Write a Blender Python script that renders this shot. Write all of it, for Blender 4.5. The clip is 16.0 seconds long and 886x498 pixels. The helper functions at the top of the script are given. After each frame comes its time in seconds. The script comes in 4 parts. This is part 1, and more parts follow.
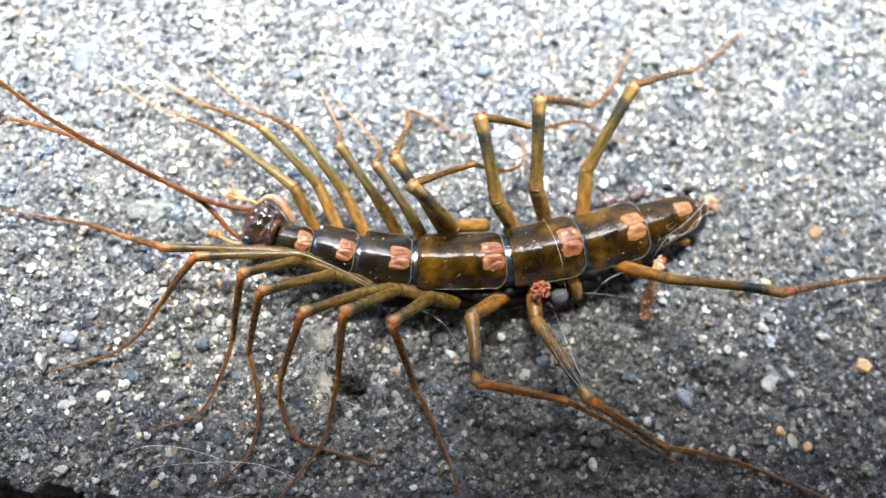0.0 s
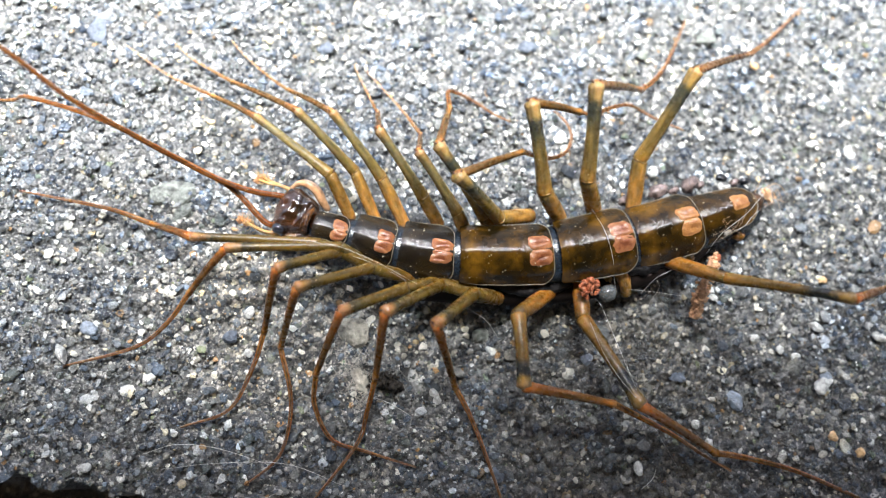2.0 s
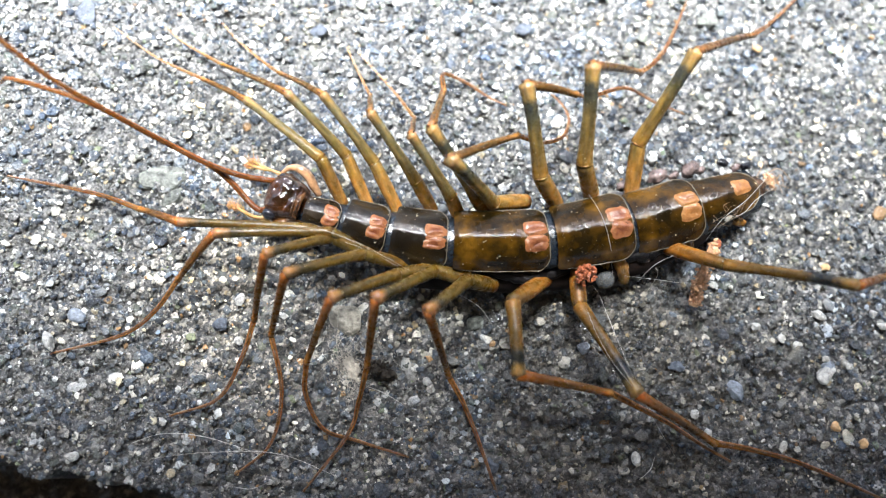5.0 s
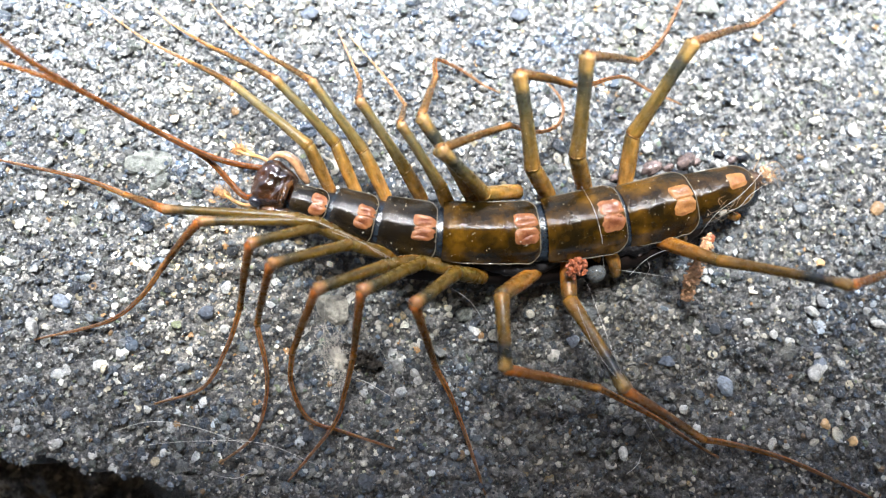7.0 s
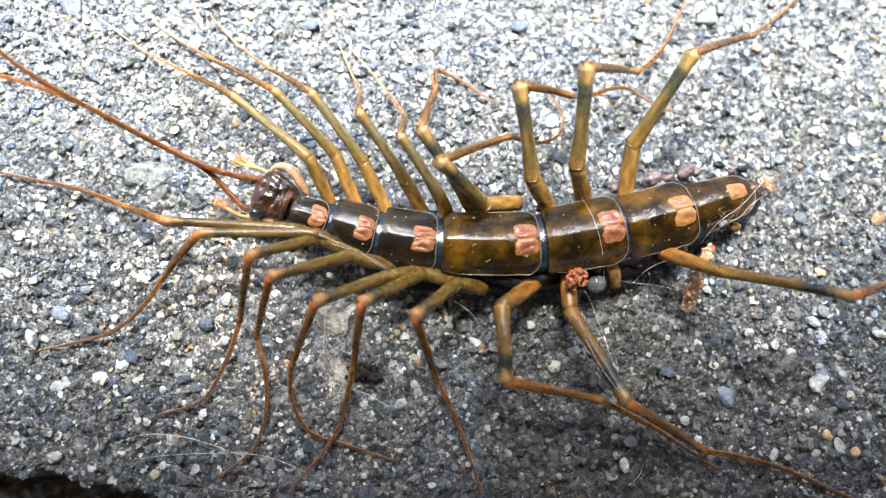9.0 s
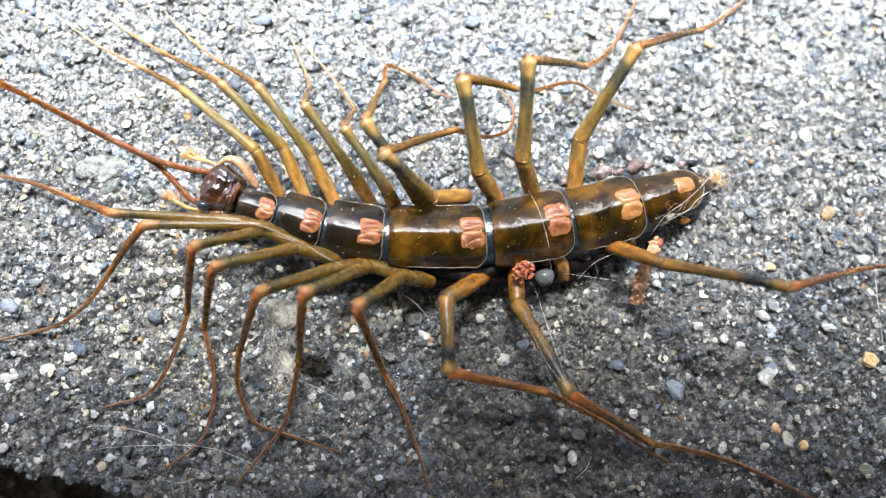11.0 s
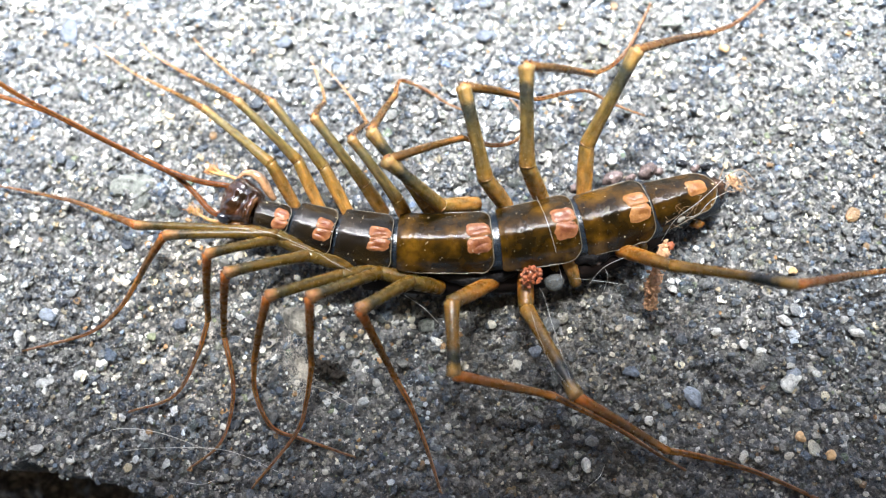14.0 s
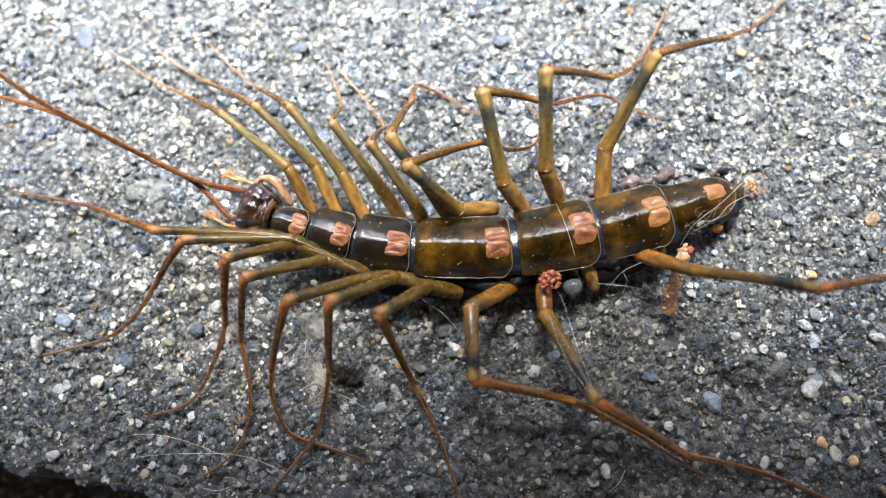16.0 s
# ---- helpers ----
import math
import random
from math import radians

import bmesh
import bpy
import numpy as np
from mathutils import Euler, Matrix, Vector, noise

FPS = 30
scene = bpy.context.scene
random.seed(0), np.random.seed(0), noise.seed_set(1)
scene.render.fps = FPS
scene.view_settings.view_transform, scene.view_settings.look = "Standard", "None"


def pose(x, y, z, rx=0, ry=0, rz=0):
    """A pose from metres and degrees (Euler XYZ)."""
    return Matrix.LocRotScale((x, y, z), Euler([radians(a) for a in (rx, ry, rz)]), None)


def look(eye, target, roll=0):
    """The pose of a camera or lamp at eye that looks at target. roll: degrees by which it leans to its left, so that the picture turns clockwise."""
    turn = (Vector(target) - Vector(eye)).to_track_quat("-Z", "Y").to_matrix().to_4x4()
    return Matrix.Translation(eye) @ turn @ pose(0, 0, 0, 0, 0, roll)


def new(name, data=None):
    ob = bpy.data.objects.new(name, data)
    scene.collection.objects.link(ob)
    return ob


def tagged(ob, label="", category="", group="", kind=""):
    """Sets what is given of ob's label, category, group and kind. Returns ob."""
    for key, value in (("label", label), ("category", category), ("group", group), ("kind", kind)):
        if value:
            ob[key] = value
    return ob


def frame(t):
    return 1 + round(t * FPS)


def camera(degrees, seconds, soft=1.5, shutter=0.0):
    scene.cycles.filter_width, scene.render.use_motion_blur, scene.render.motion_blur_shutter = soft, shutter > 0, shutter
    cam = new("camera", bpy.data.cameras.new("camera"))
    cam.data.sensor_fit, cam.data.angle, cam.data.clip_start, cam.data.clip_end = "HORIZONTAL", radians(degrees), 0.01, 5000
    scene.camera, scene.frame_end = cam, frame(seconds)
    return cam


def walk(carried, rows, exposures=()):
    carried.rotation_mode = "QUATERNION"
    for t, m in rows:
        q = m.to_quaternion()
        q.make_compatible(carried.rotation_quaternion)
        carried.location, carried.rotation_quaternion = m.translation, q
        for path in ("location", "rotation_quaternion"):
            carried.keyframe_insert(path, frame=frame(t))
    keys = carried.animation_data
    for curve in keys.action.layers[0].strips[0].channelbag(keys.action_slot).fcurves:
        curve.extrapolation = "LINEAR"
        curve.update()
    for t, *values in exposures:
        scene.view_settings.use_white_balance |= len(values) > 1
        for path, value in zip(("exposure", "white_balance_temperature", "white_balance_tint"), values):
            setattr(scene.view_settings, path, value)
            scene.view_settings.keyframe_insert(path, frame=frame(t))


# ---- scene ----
# A house centipede at rest on a rough concrete slab, seen from a hand's width above.
# Plan numbers are in centimetres; CM turns them into metres.
CM = 0.01
cam = camera(59.32, 16.0, soft=1.2)
# a small lens this near has little depth: the animal is sharp, the far side of the slab soft
cam.data.dof.use_dof, cam.data.dof.focus_distance, cam.data.dof.aperture_fstop = True, 7.45 * CM, 16.0
PATH = [
    (0, (-0.883, -1.940, 8.192), (0.031, 0.229, 0.000), 11.86),
    (0.5, (-1.076, -1.889, 8.111), (-0.145, 0.199, 0.000), 12.97),
    (1, (-1.237, -1.752, 8.041), (-0.368, 0.055, 0.000), 15.17),
    (1.5, (-1.264, -1.525, 7.893), (-0.448, 0.129, 0.000), 15.76),
    (2, (-1.228, -1.405, 7.816), (-0.404, 0.201, 0.000), 16.98),
    (2.5, (-1.157, -1.444, 7.820), (-0.315, 0.129, 0.000), 18.10),
    (3, (-1.130, -1.473, 7.833), (-0.243, 0.111, 0.000), 19.19),
    (3.5, (-1.094, -1.508, 7.795), (-0.232, 0.072, 0.000), 18.42),
    (6, (-1.106, -1.402, 7.614), (-0.426, 0.025, 0.000), 15.63),
    (6.5, (-0.950, -1.363, 7.605), (-0.281, -0.009, 0.000), 16.89),
    (7, (-0.954, -1.306, 7.589), (-0.289, -0.065, 0.000), 18.87),
    (7.5, (-0.955, -1.307, 7.607), (-0.284, -0.052, 0.000), 18.95),
    (8, (-0.963, -1.259, 7.589), (-0.276, 0.035, 0.000), 18.78),
    (10.5, (-0.662, -1.367, 7.586), (-0.018, -0.042, 0.000), 16.07),
    (11, (-0.491, -1.475, 7.618), (0.207, -0.099, 0.000), 17.55),
    (11.5, (-0.525, -1.474, 7.544), (0.097, -0.075, 0.000), 14.59),
    (12, (0.033, -1.267, 7.652), (0.330, 0.193, 0.000), 3.04),
    (12.5, (0.392, -1.511, 7.646), (0.520, 0.178, 0.000), -4.79),
    (13, (0.308, -1.671, 7.659), (0.401, 0.118, 0.000), -6.72),
    (13.5, (0.100, -1.809, 7.654), (0.168, 0.060, 0.000), -7.53),
    (14, (0.067, -1.871, 7.691), (0.096, 0.005, 0.000), -8.68),
    (14.5, (-0.025, -1.865, 7.638), (0.008, -0.000, 0.000), -8.56),
    (15, (-0.111, -1.832, 7.618), (-0.167, 0.071, 0.000), -11.10),
    (15.5, (-0.098, -1.822, 7.642), (-0.120, 0.089, 0.000), -10.28),
    (16, (-0.070, -1.877, 7.664), (-0.067, 0.084, 0.000), -9.54),
]
EXPOSURES = [(0.0, 2.32), (1.0, 2.09), (1.5, 2.2), (2.5, 2.18), (6.0, 2.29), (8.0, 2.39), (11.5, 2.47), (12.0, 2.44), (14.5, 2.34), (15.5, 2.30), (16.0, 2.06)]
walk(cam, [(t, look(Vector(eye) * CM, Vector(target) * CM, roll)) for t, eye, target, roll in PATH], EXPOSURES)

# ---- light: open sky, softened sun from beyond the slab ----
SUN_ELEVATION, SUN_AZIMUTH = radians(72), radians(3)   # azimuth from +y towards +x
world = bpy.data.worlds.new("sky")
scene.world = world
world.use_nodes = True
sky = world.node_tree.nodes.new("ShaderNodeTexSky")
sky.sky_type, sky.sun_disc = "NISHITA", False
sky.sun_elevation, sky.sun_rotation = SUN_ELEVATION, SUN_AZIMUTH
sky.air_density, sky.dust_density, sky.ozone_density = 0.8, 2.5, 0.2
background = world.node_tree.nodes["Background"]
background.inputs["Strength"].default_value = 0.08
world.node_tree.links.new(sky.outputs[0], background.inputs[0])
lamp = bpy.data.lights.new("sun", "SUN")
lamp.energy, lamp.angle, lamp.color = 5.0, radians(23), (0.97, 0.985, 1.0)
sun = new("sun", lamp)
towards = Vector((math.sin(SUN_AZIMUTH) * math.cos(SUN_ELEVATION), math.cos(SUN_AZIMUTH) * math.cos(SUN_ELEVATION), math.sin(SUN_ELEVATION)))
sun.matrix_world = look(towards * 2, (0, 0, 0))


# ---- materials ----
class Nodes:
    """A small builder for node materials."""

    def __init__(self, name, **inputs):
        self.mat = bpy.data.materials.new(name)
        self.mat.use_nodes = True
        self.tree = self.mat.node_tree
        self.bsdf = self.tree.nodes["Principled BSDF"]
        self.set(self.bsdf, **inputs)
        self.place = self.node("ShaderNodeTexCoord")

    def node(self, kind, **inputs):
        n = self.tree.nodes.new(kind)
        self.set(n, **inputs)
        return n

    def set(self, n, **inputs):
        for key, value in inputs.items():
            socket = n.inputs[key.replace("_", " ")]
            if isinstance(value, bpy.types.NodeSocket):
                self.tree.links.new(value, socket)
            else:
                socket.default_value = value

    def noise(self, scale, detail=4.0, rough=0.6, coord="Object"):
        return self.node("ShaderNodeTexNoise", Vector=self.place.outputs[coord], Scale=scale, Detail=detail, Roughness=rough).outputs[0]

    def ramp(self, value, stops, ease="LINEAR"):
        n = self.node("ShaderNodeValToRGB", Fac=value)
        n.color_ramp.interpolation = ease
        while len(n.color_ramp.elements) < len(stops):
            n.color_ramp.elements.new(0.5)
        for e, (at, colour) in zip(n.color_ramp.elements, stops):
            e.position, e.color = at, (*colour, 1)
        return n.outputs[0]

    def grey(self, value, stops):
        return self.ramp(value, [(at, (v, v, v)) for at, v in stops])

    def mix(self, fac, a, b, how="MIX"):
        n = self.node("ShaderNodeMix")
        n.data_type, n.blend_type = "RGBA", how
        for socket, value in ((n.inputs[0], fac), (n.inputs[6], a), (n.inputs[7], b)):
            if isinstance(value, bpy.types.NodeSocket):
                self.tree.links.new(value, socket)
            else:
                socket.default_value = value if isinstance(value, float) else (*value, 1)
        return n.outputs[2]

    def math(self, op, a, b=0.0, c=0.0):
        n = self.node("ShaderNodeMath")
        n.operation = op
        for socket, value in zip(n.inputs, (a, b, c)):
            if isinstance(value, bpy.types.NodeSocket):
                self.tree.links.new(value, socket)
            else:
                socket.default_value = value
        return n.outputs[0]

    def bump(self, height, strength=0.3, distance=0.0001):
        n = self.node("ShaderNodeBump", Height=height, Strength=strength, Distance=distance)
        self.tree.links.new(n.outputs[0], self.bsdf.inputs["Normal"])

    def along(self):
        """Runs from 0 to 1 along a part, and from 0 to 1 round or across it."""
        split = self.node("ShaderNodeSeparateXYZ", Vector=self.place.outputs["UV"])
        return split.outputs[0], split.outputs[1]


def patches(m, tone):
    """Tints the slab's colour in two ragged-edged patches, one darker and one paler."""
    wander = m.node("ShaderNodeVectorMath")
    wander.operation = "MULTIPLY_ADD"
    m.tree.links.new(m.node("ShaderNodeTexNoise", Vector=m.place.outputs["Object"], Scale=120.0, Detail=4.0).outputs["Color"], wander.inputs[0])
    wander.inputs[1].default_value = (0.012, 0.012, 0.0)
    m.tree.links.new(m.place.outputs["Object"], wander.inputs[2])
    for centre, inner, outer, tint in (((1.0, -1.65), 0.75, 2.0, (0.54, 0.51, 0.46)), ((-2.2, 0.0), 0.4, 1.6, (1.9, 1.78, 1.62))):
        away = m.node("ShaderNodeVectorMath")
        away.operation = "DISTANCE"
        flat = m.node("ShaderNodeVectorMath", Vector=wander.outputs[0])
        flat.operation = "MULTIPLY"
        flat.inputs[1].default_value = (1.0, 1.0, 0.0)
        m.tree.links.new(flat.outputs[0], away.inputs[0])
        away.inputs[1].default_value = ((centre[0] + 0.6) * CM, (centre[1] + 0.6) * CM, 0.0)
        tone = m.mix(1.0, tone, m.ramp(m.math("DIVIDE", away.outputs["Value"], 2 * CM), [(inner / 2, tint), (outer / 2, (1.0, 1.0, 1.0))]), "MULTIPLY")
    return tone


def concrete():
    """Cement between the grains: dark crushed sand of two sizes, glinting, uneven and pitted."""
    m = Nodes("concrete", IOR=1.6)
    warp = m.node("ShaderNodeVectorMath")
    warp.operation = "MULTIPLY_ADD"
    m.tree.links.new(m.node("ShaderNodeTexNoise", Vector=m.place.outputs["Object"], Scale=1800.0, Detail=3.0).outputs["Color"], warp.inputs[0])
    warp.inputs[1].default_value = (0.0006, 0.0006, 0.0006)
    m.tree.links.new(m.place.outputs["Object"], warp.inputs[2])
    cells = m.node("ShaderNodeTexVoronoi", Vector=warp.outputs[0], Scale=1900.0, Randomness=1.0)
    small = m.node("ShaderNodeTexVoronoi", Vector=warp.outputs[0], Scale=4600.0, Randomness=1.0)
    tone = m.node("ShaderNodeSeparateXYZ", Vector=cells.outputs["Color"]).outputs[0]
    tone2 = m.node("ShaderNodeSeparateXYZ", Vector=small.outputs["Color"]).outputs[0]
    fine = m.noise(6000, 6, 0.75)
    stops = [(0.0, (0.009, 0.0105, 0.0125)), (0.4, (0.021, 0.0235, 0.026)), (0.68, (0.052, 0.054, 0.053)), (0.88, (0.14, 0.138, 0.13)), (1.0, (0.42, 0.41, 0.38))]
    base = m.mix(0.5, m.ramp(tone, stops), m.ramp(tone2, stops))
    base = m.mix(1.0, base, m.grey(fine, [(0.3, 0.5), (0.7, 1.5)]), "MULTIPLY")
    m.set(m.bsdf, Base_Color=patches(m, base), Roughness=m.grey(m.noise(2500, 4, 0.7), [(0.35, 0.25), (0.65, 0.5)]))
    edge = m.grey(cells.outputs["Distance"], [(0.0, 1.0), (0.75, 0.0)])
    edge2 = m.grey(small.outputs["Distance"], [(0.0, 0.5), (0.75, 0.0)])
    m.bump(m.math("ADD", m.math("ADD", edge, edge2), m.math("MULTIPLY", m.noise(4500, 3, 0.5), 0.7)), 1.0, 0.00011)
    return m.mat


def grain():
    """Sand and crushed stone: each grain has a tone of its own."""
    m = Nodes("grain", IOR=1.6, Specular_IOR_Level=0.75)
    own = m.node("ShaderNodeNewGeometry").outputs["Random Per Island"]
    tone = m.ramp(own, [(0.0, (0.022, 0.027, 0.034)), (0.1, (0.11, 0.115, 0.112)), (0.18, (0.035, 0.042, 0.05)), (0.26, (0.18, 0.183, 0.172)), (0.32, (0.05, 0.062, 0.078)),
                        (0.4, (0.33, 0.335, 0.32)), (0.45, (0.08, 0.082, 0.078)), (0.53, (0.045, 0.06, 0.08)), (0.6, (0.24, 0.235, 0.21)), (0.65, (0.43, 0.435, 0.415)),
                        (0.69, (0.06, 0.068, 0.06)), (0.77, (0.15, 0.15, 0.142)), (0.83, (0.52, 0.525, 0.5)), (0.858, (0.1, 0.115, 0.13)), (0.92, (0.4, 0.4, 0.38)),
                        (0.945, (0.3, 0.25, 0.16)), (0.96, (0.22, 0.135, 0.065)), (0.97, (0.12, 0.16, 0.22)), (0.98, (0.13, 0.155, 0.1)), (0.99, (0.42, 0.39, 0.3))], "CONSTANT")
    broad = m.noise(90, 3)
    tone = m.mix(1.0, tone, m.ramp(m.noise(330, 4, 0.6), [(0.36, (0.5, 0.54, 0.6)), (0.5, (1.05, 1.05, 1.05)), (0.66, (1.6, 1.56, 1.46))]), "MULTIPLY")
    tone = m.mix(1.0, tone, m.ramp(broad, [(0.35, (0.8, 0.93, 1.12)), (0.5, (1.0, 1.0, 1.0)), (0.65, (1.1, 1.06, 0.96))]), "MULTIPLY")
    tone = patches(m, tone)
    speck = m.noise(6500, 5, 0.8)
    m.set(m.bsdf, Base_Color=m.mix(1.0, tone, m.grey(speck, [(0.3, 0.62), (0.5, 1.0), (0.7, 1.45)]), "MULTIPLY"),
          Roughness=m.grey(m.noise(2500, 4, 0.7), [(0.35, 0.06), (0.65, 0.32)]))
    m.bump(m.math("ADD", m.noise(3200, 4, 0.6), m.math("MULTIPLY", m.noise(11000, 3, 0.6), 0.4)), 1.0, 0.0002)
    return m.mat


def shell(name, brown, dark, relief=0.35, gloss=(0.08, 0.2), shine=0.25):
    """Glossy back plate: amber mottling in three sizes, fine cross wrinkles that break its shine, pale dust."""
    m = Nodes(name, Specular_IOR_Level=shine)
    mott = m.math("ADD", m.math("MULTIPLY", m.noise(300, 3, 0.5), 0.7), m.math("MULTIPLY", m.noise(900, 3, 0.55), 0.3))
    base = m.ramp(mott, [(0.4, dark), (0.48, tuple(0.4 * a + 0.6 * b for a, b in zip(brown, dark))), (0.55, brown), (0.63, tuple(2.1 * c for c in brown))])
    speck = m.grey(m.noise(4300, 2, 0.5), [(0.72, 0.0), (0.76, 1.0)])
    base = m.mix(speck, base, (0.2, 0.15, 0.085))
    across = m.node("ShaderNodeMapping", Vector=m.place.outputs["UV"])
    across.inputs["Scale"].default_value = (60.0, 9.0, 1.0)
    wrinkle = m.node("ShaderNodeTexNoise", Vector=across.outputs[0], Scale=1.0, Detail=4.0, Roughness=0.65).outputs[0]
    m.set(m.bsdf, Base_Color=base, Roughness=m.grey(m.math("ADD", m.math("MULTIPLY", wrinkle, 0.6), m.math("MULTIPLY", m.noise(2600, 4), 0.4)), [(0.35, gloss[0]), (0.65, gloss[1])]))
    lumps = m.math("ADD", m.math("MULTIPLY", m.noise(700, 3, 0.5), 1.6), m.math("MULTIPLY", m.noise(2600, 4, 0.7), 0.5))
    m.bump(m.math("ADD", m.math("ADD", lumps, m.math("MULTIPLY", wrinkle, 0.5)), m.math("MULTIPLY", speck, 0.9)), relief, 0.00016)
    return m.mat


def lobe(name, deep, pale):
    """Puffed glossy spot, dusky in its folds and pale on its swellings."""
    m = Nodes(name, Roughness=0.26, Specular_IOR_Level=0.38, Subsurface_Weight=0.25, Subsurface_Radius=(0.0006, 0.0003, 0.0001))
    u, v = m.along()
    n = m.math("ADD", m.math("MULTIPLY", m.noise(1100, 4, 0.6), 0.6), m.math("MULTIPLY", m.noise(3600, 4, 0.65), 0.4))
    shade = m.math("ADD", n, m.math("MULTIPLY", m.math("SUBTRACT", u, 0.55), 0.28))
    middle = tuple(0.5 * (a + b) for a, b in zip(deep, pale))
    m.set(m.bsdf, Base_Color=m.ramp(shade, [(0.34, deep), (0.52, middle), (0.7, pale)]))
    m.bump(m.math("ADD", m.noise(1500, 3, 0.6), m.math("MULTIPLY", m.noise(5200, 3, 0.6), 0.3)), 0.8, 0.00018)
    return m.mat


def skin(name, stops, rough=0.27, ribs=0.0, subsurface=0.6, speck=True, groove=False):
    """Leg or feeler cuticle, coloured along its length, streaked lengthwise, dusty."""
    m = Nodes(name, Subsurface_Weight=subsurface, Subsurface_Radius=(0.0012, 0.0007, 0.0002), Specular_IOR_Level=0.28)
    u, v = m.along()
    wob = m.math("MULTIPLY", m.math("SUBTRACT", m.noise(900, 4), 0.5), 0.22)
    base = m.ramp(m.math("ADD", u, wob), stops)
    base = m.mix(1.0, base, m.grey(m.noise(2600, 4, 0.6), [(0.3, 0.88), (0.7, 1.12)]), "MULTIPLY")
    streak = m.node("ShaderNodeMapping", Vector=m.place.outputs["UV"])
    streak.inputs["Scale"].default_value = (2.5, 7.0, 1.0)
    blot = m.node("ShaderNodeTexNoise", Vector=streak.outputs[0], Scale=1.0, Detail=3.0, Roughness=0.5).outputs[0]
    base = m.mix(1.0, base, m.ramp(blot, [(0.32, (0.46, 0.49, 0.5)), (0.5, (1.0, 1.0, 1.0)), (0.68, (1.55, 1.45, 1.3))]), "MULTIPLY")
    if groove:
        # a dark seam along the upper side
        base = m.mix(1.0, base, m.grey(m.math("ABSOLUTE", m.math("SUBTRACT", v, 0.25)), [(0.03, 0.45), (0.09, 1.15)]), "MULTIPLY")
    if speck:
        base = m.mix(m.grey(m.noise(5600, 2, 0.5), [(0.7, 0.0), (0.74, 1.0)]), base, (0.42, 0.33, 0.2))
    m.set(m.bsdf, Base_Color=base, Roughness=m.grey(m.noise(1900, 4, 0.6), [(0.35, rough * 0.6), (0.65, rough * 1.5)]))
    height = m.math("ADD", m.noise(4200, 4), m.math("MULTIPLY", m.noise(1300, 3), 0.8))
    if ribs:
        height = m.math("ADD", m.math("MULTIPLY", m.math("SINE", m.math("MULTIPLY", u, ribs)), 0.12), height)
    m.bump(height, 0.35 if not ribs else 0.8, 0.0001)
    return m.mat


def plain(name, colour, rough=0.5, coat=0.0, scale=3000, spread=0.35, relief=0.00004, **more):
    m = Nodes(name, Roughness=rough, Coat_Weight=coat, **more)
    n = m.noise(scale, 5, 0.65)
    m.set(m.bsdf, Base_Color=m.ramp(n, [(0.3, tuple(c * (1 - spread) for c in colour)), (0.7, tuple(min(1, c * (1 + spread)) for c in colour))]))
    m.bump(n, 1.0, relief)
    return m.mat


CONCRETE, GRAIN = concrete(), grain()
SHELL_HEAD = shell("front_shell", (0.012, 0.007, 0.0015), (0.003, 0.0023, 0.0016), 0.5, (0.12, 0.28), 0.65)
SHELL_BROWN = shell("brown_shell", (0.046, 0.022, 0.0021), (0.006, 0.004, 0.0011), 0.5, (0.07, 0.2), 0.3)
SHELL_TAIL = shell("tail_shell", (0.042, 0.02, 0.0022), (0.005, 0.0035, 0.0011), 0.5, (0.07, 0.2), 0.3)
FOLD = plain("black_fold", (0.005, 0.0045, 0.005), 0.3, 0.0, relief=0.0003, scale=1800, Specular_IOR_Level=0.2)
MEMBRANE = plain("dark_membrane", (0.009, 0.014, 0.02), 0.2, 0.0)
SHADED_FLANK = plain("shaded_flank", (0.008, 0.005, 0.004), 0.7, Specular_IOR_Level=0.1)
RIM = plain("pale_rim", (0.13, 0.11, 0.08), 0.15, 0.5)
AMBER = skin("amber_thigh", [(0.0, (0.34, 0.17, 0.046)), (0.45, (0.25, 0.13, 0.032)), (1.0, (0.14, 0.087, 0.022))])
AMBER_DEEP = skin("deep_amber_thigh", [(0.0, (0.13, 0.045, 0.008)), (0.3, (0.27, 0.115, 0.02)), (0.7, (0.17, 0.078, 0.014)), (1.0, (0.085, 0.05, 0.013))])
OLIVE = skin("olive_femur", [(0.0, (0.16, 0.095, 0.022)), (0.15, (0.142, 0.1, 0.032)), (0.5, (0.138, 0.106, 0.042)), (0.8, (0.13, 0.106, 0.052)), (0.92, (0.15, 0.1, 0.036)), (1.0, (0.29, 0.17, 0.078))])
THIGH_DARK = skin("olive_thigh", [(0.0, (0.17, 0.08, 0.012)), (0.4, (0.11, 0.062, 0.011)), (1.0, (0.075, 0.05, 0.011))])
OLIVE_DARK = skin("dark_olive_femur", [(0.0, (0.09, 0.052, 0.01)), (0.45, (0.108, 0.065, 0.012)), (0.7, (0.075, 0.049, 0.012)), (0.84, (0.034, 0.028, 0.013)), (0.92, (0.15, 0.085, 0.03)), (1.0, (0.27, 0.13, 0.056))])
TIBIA_RED = skin("red_brown_tibia", [(0.0, (0.3, 0.1, 0.022)), (0.15, (0.15, 0.056, 0.011)), (0.5, (0.115, 0.05, 0.011)), (0.72, (0.09, 0.042, 0.011)), (0.9, (0.19, 0.08, 0.016)), (1.0, (0.3, 0.13, 0.028))])
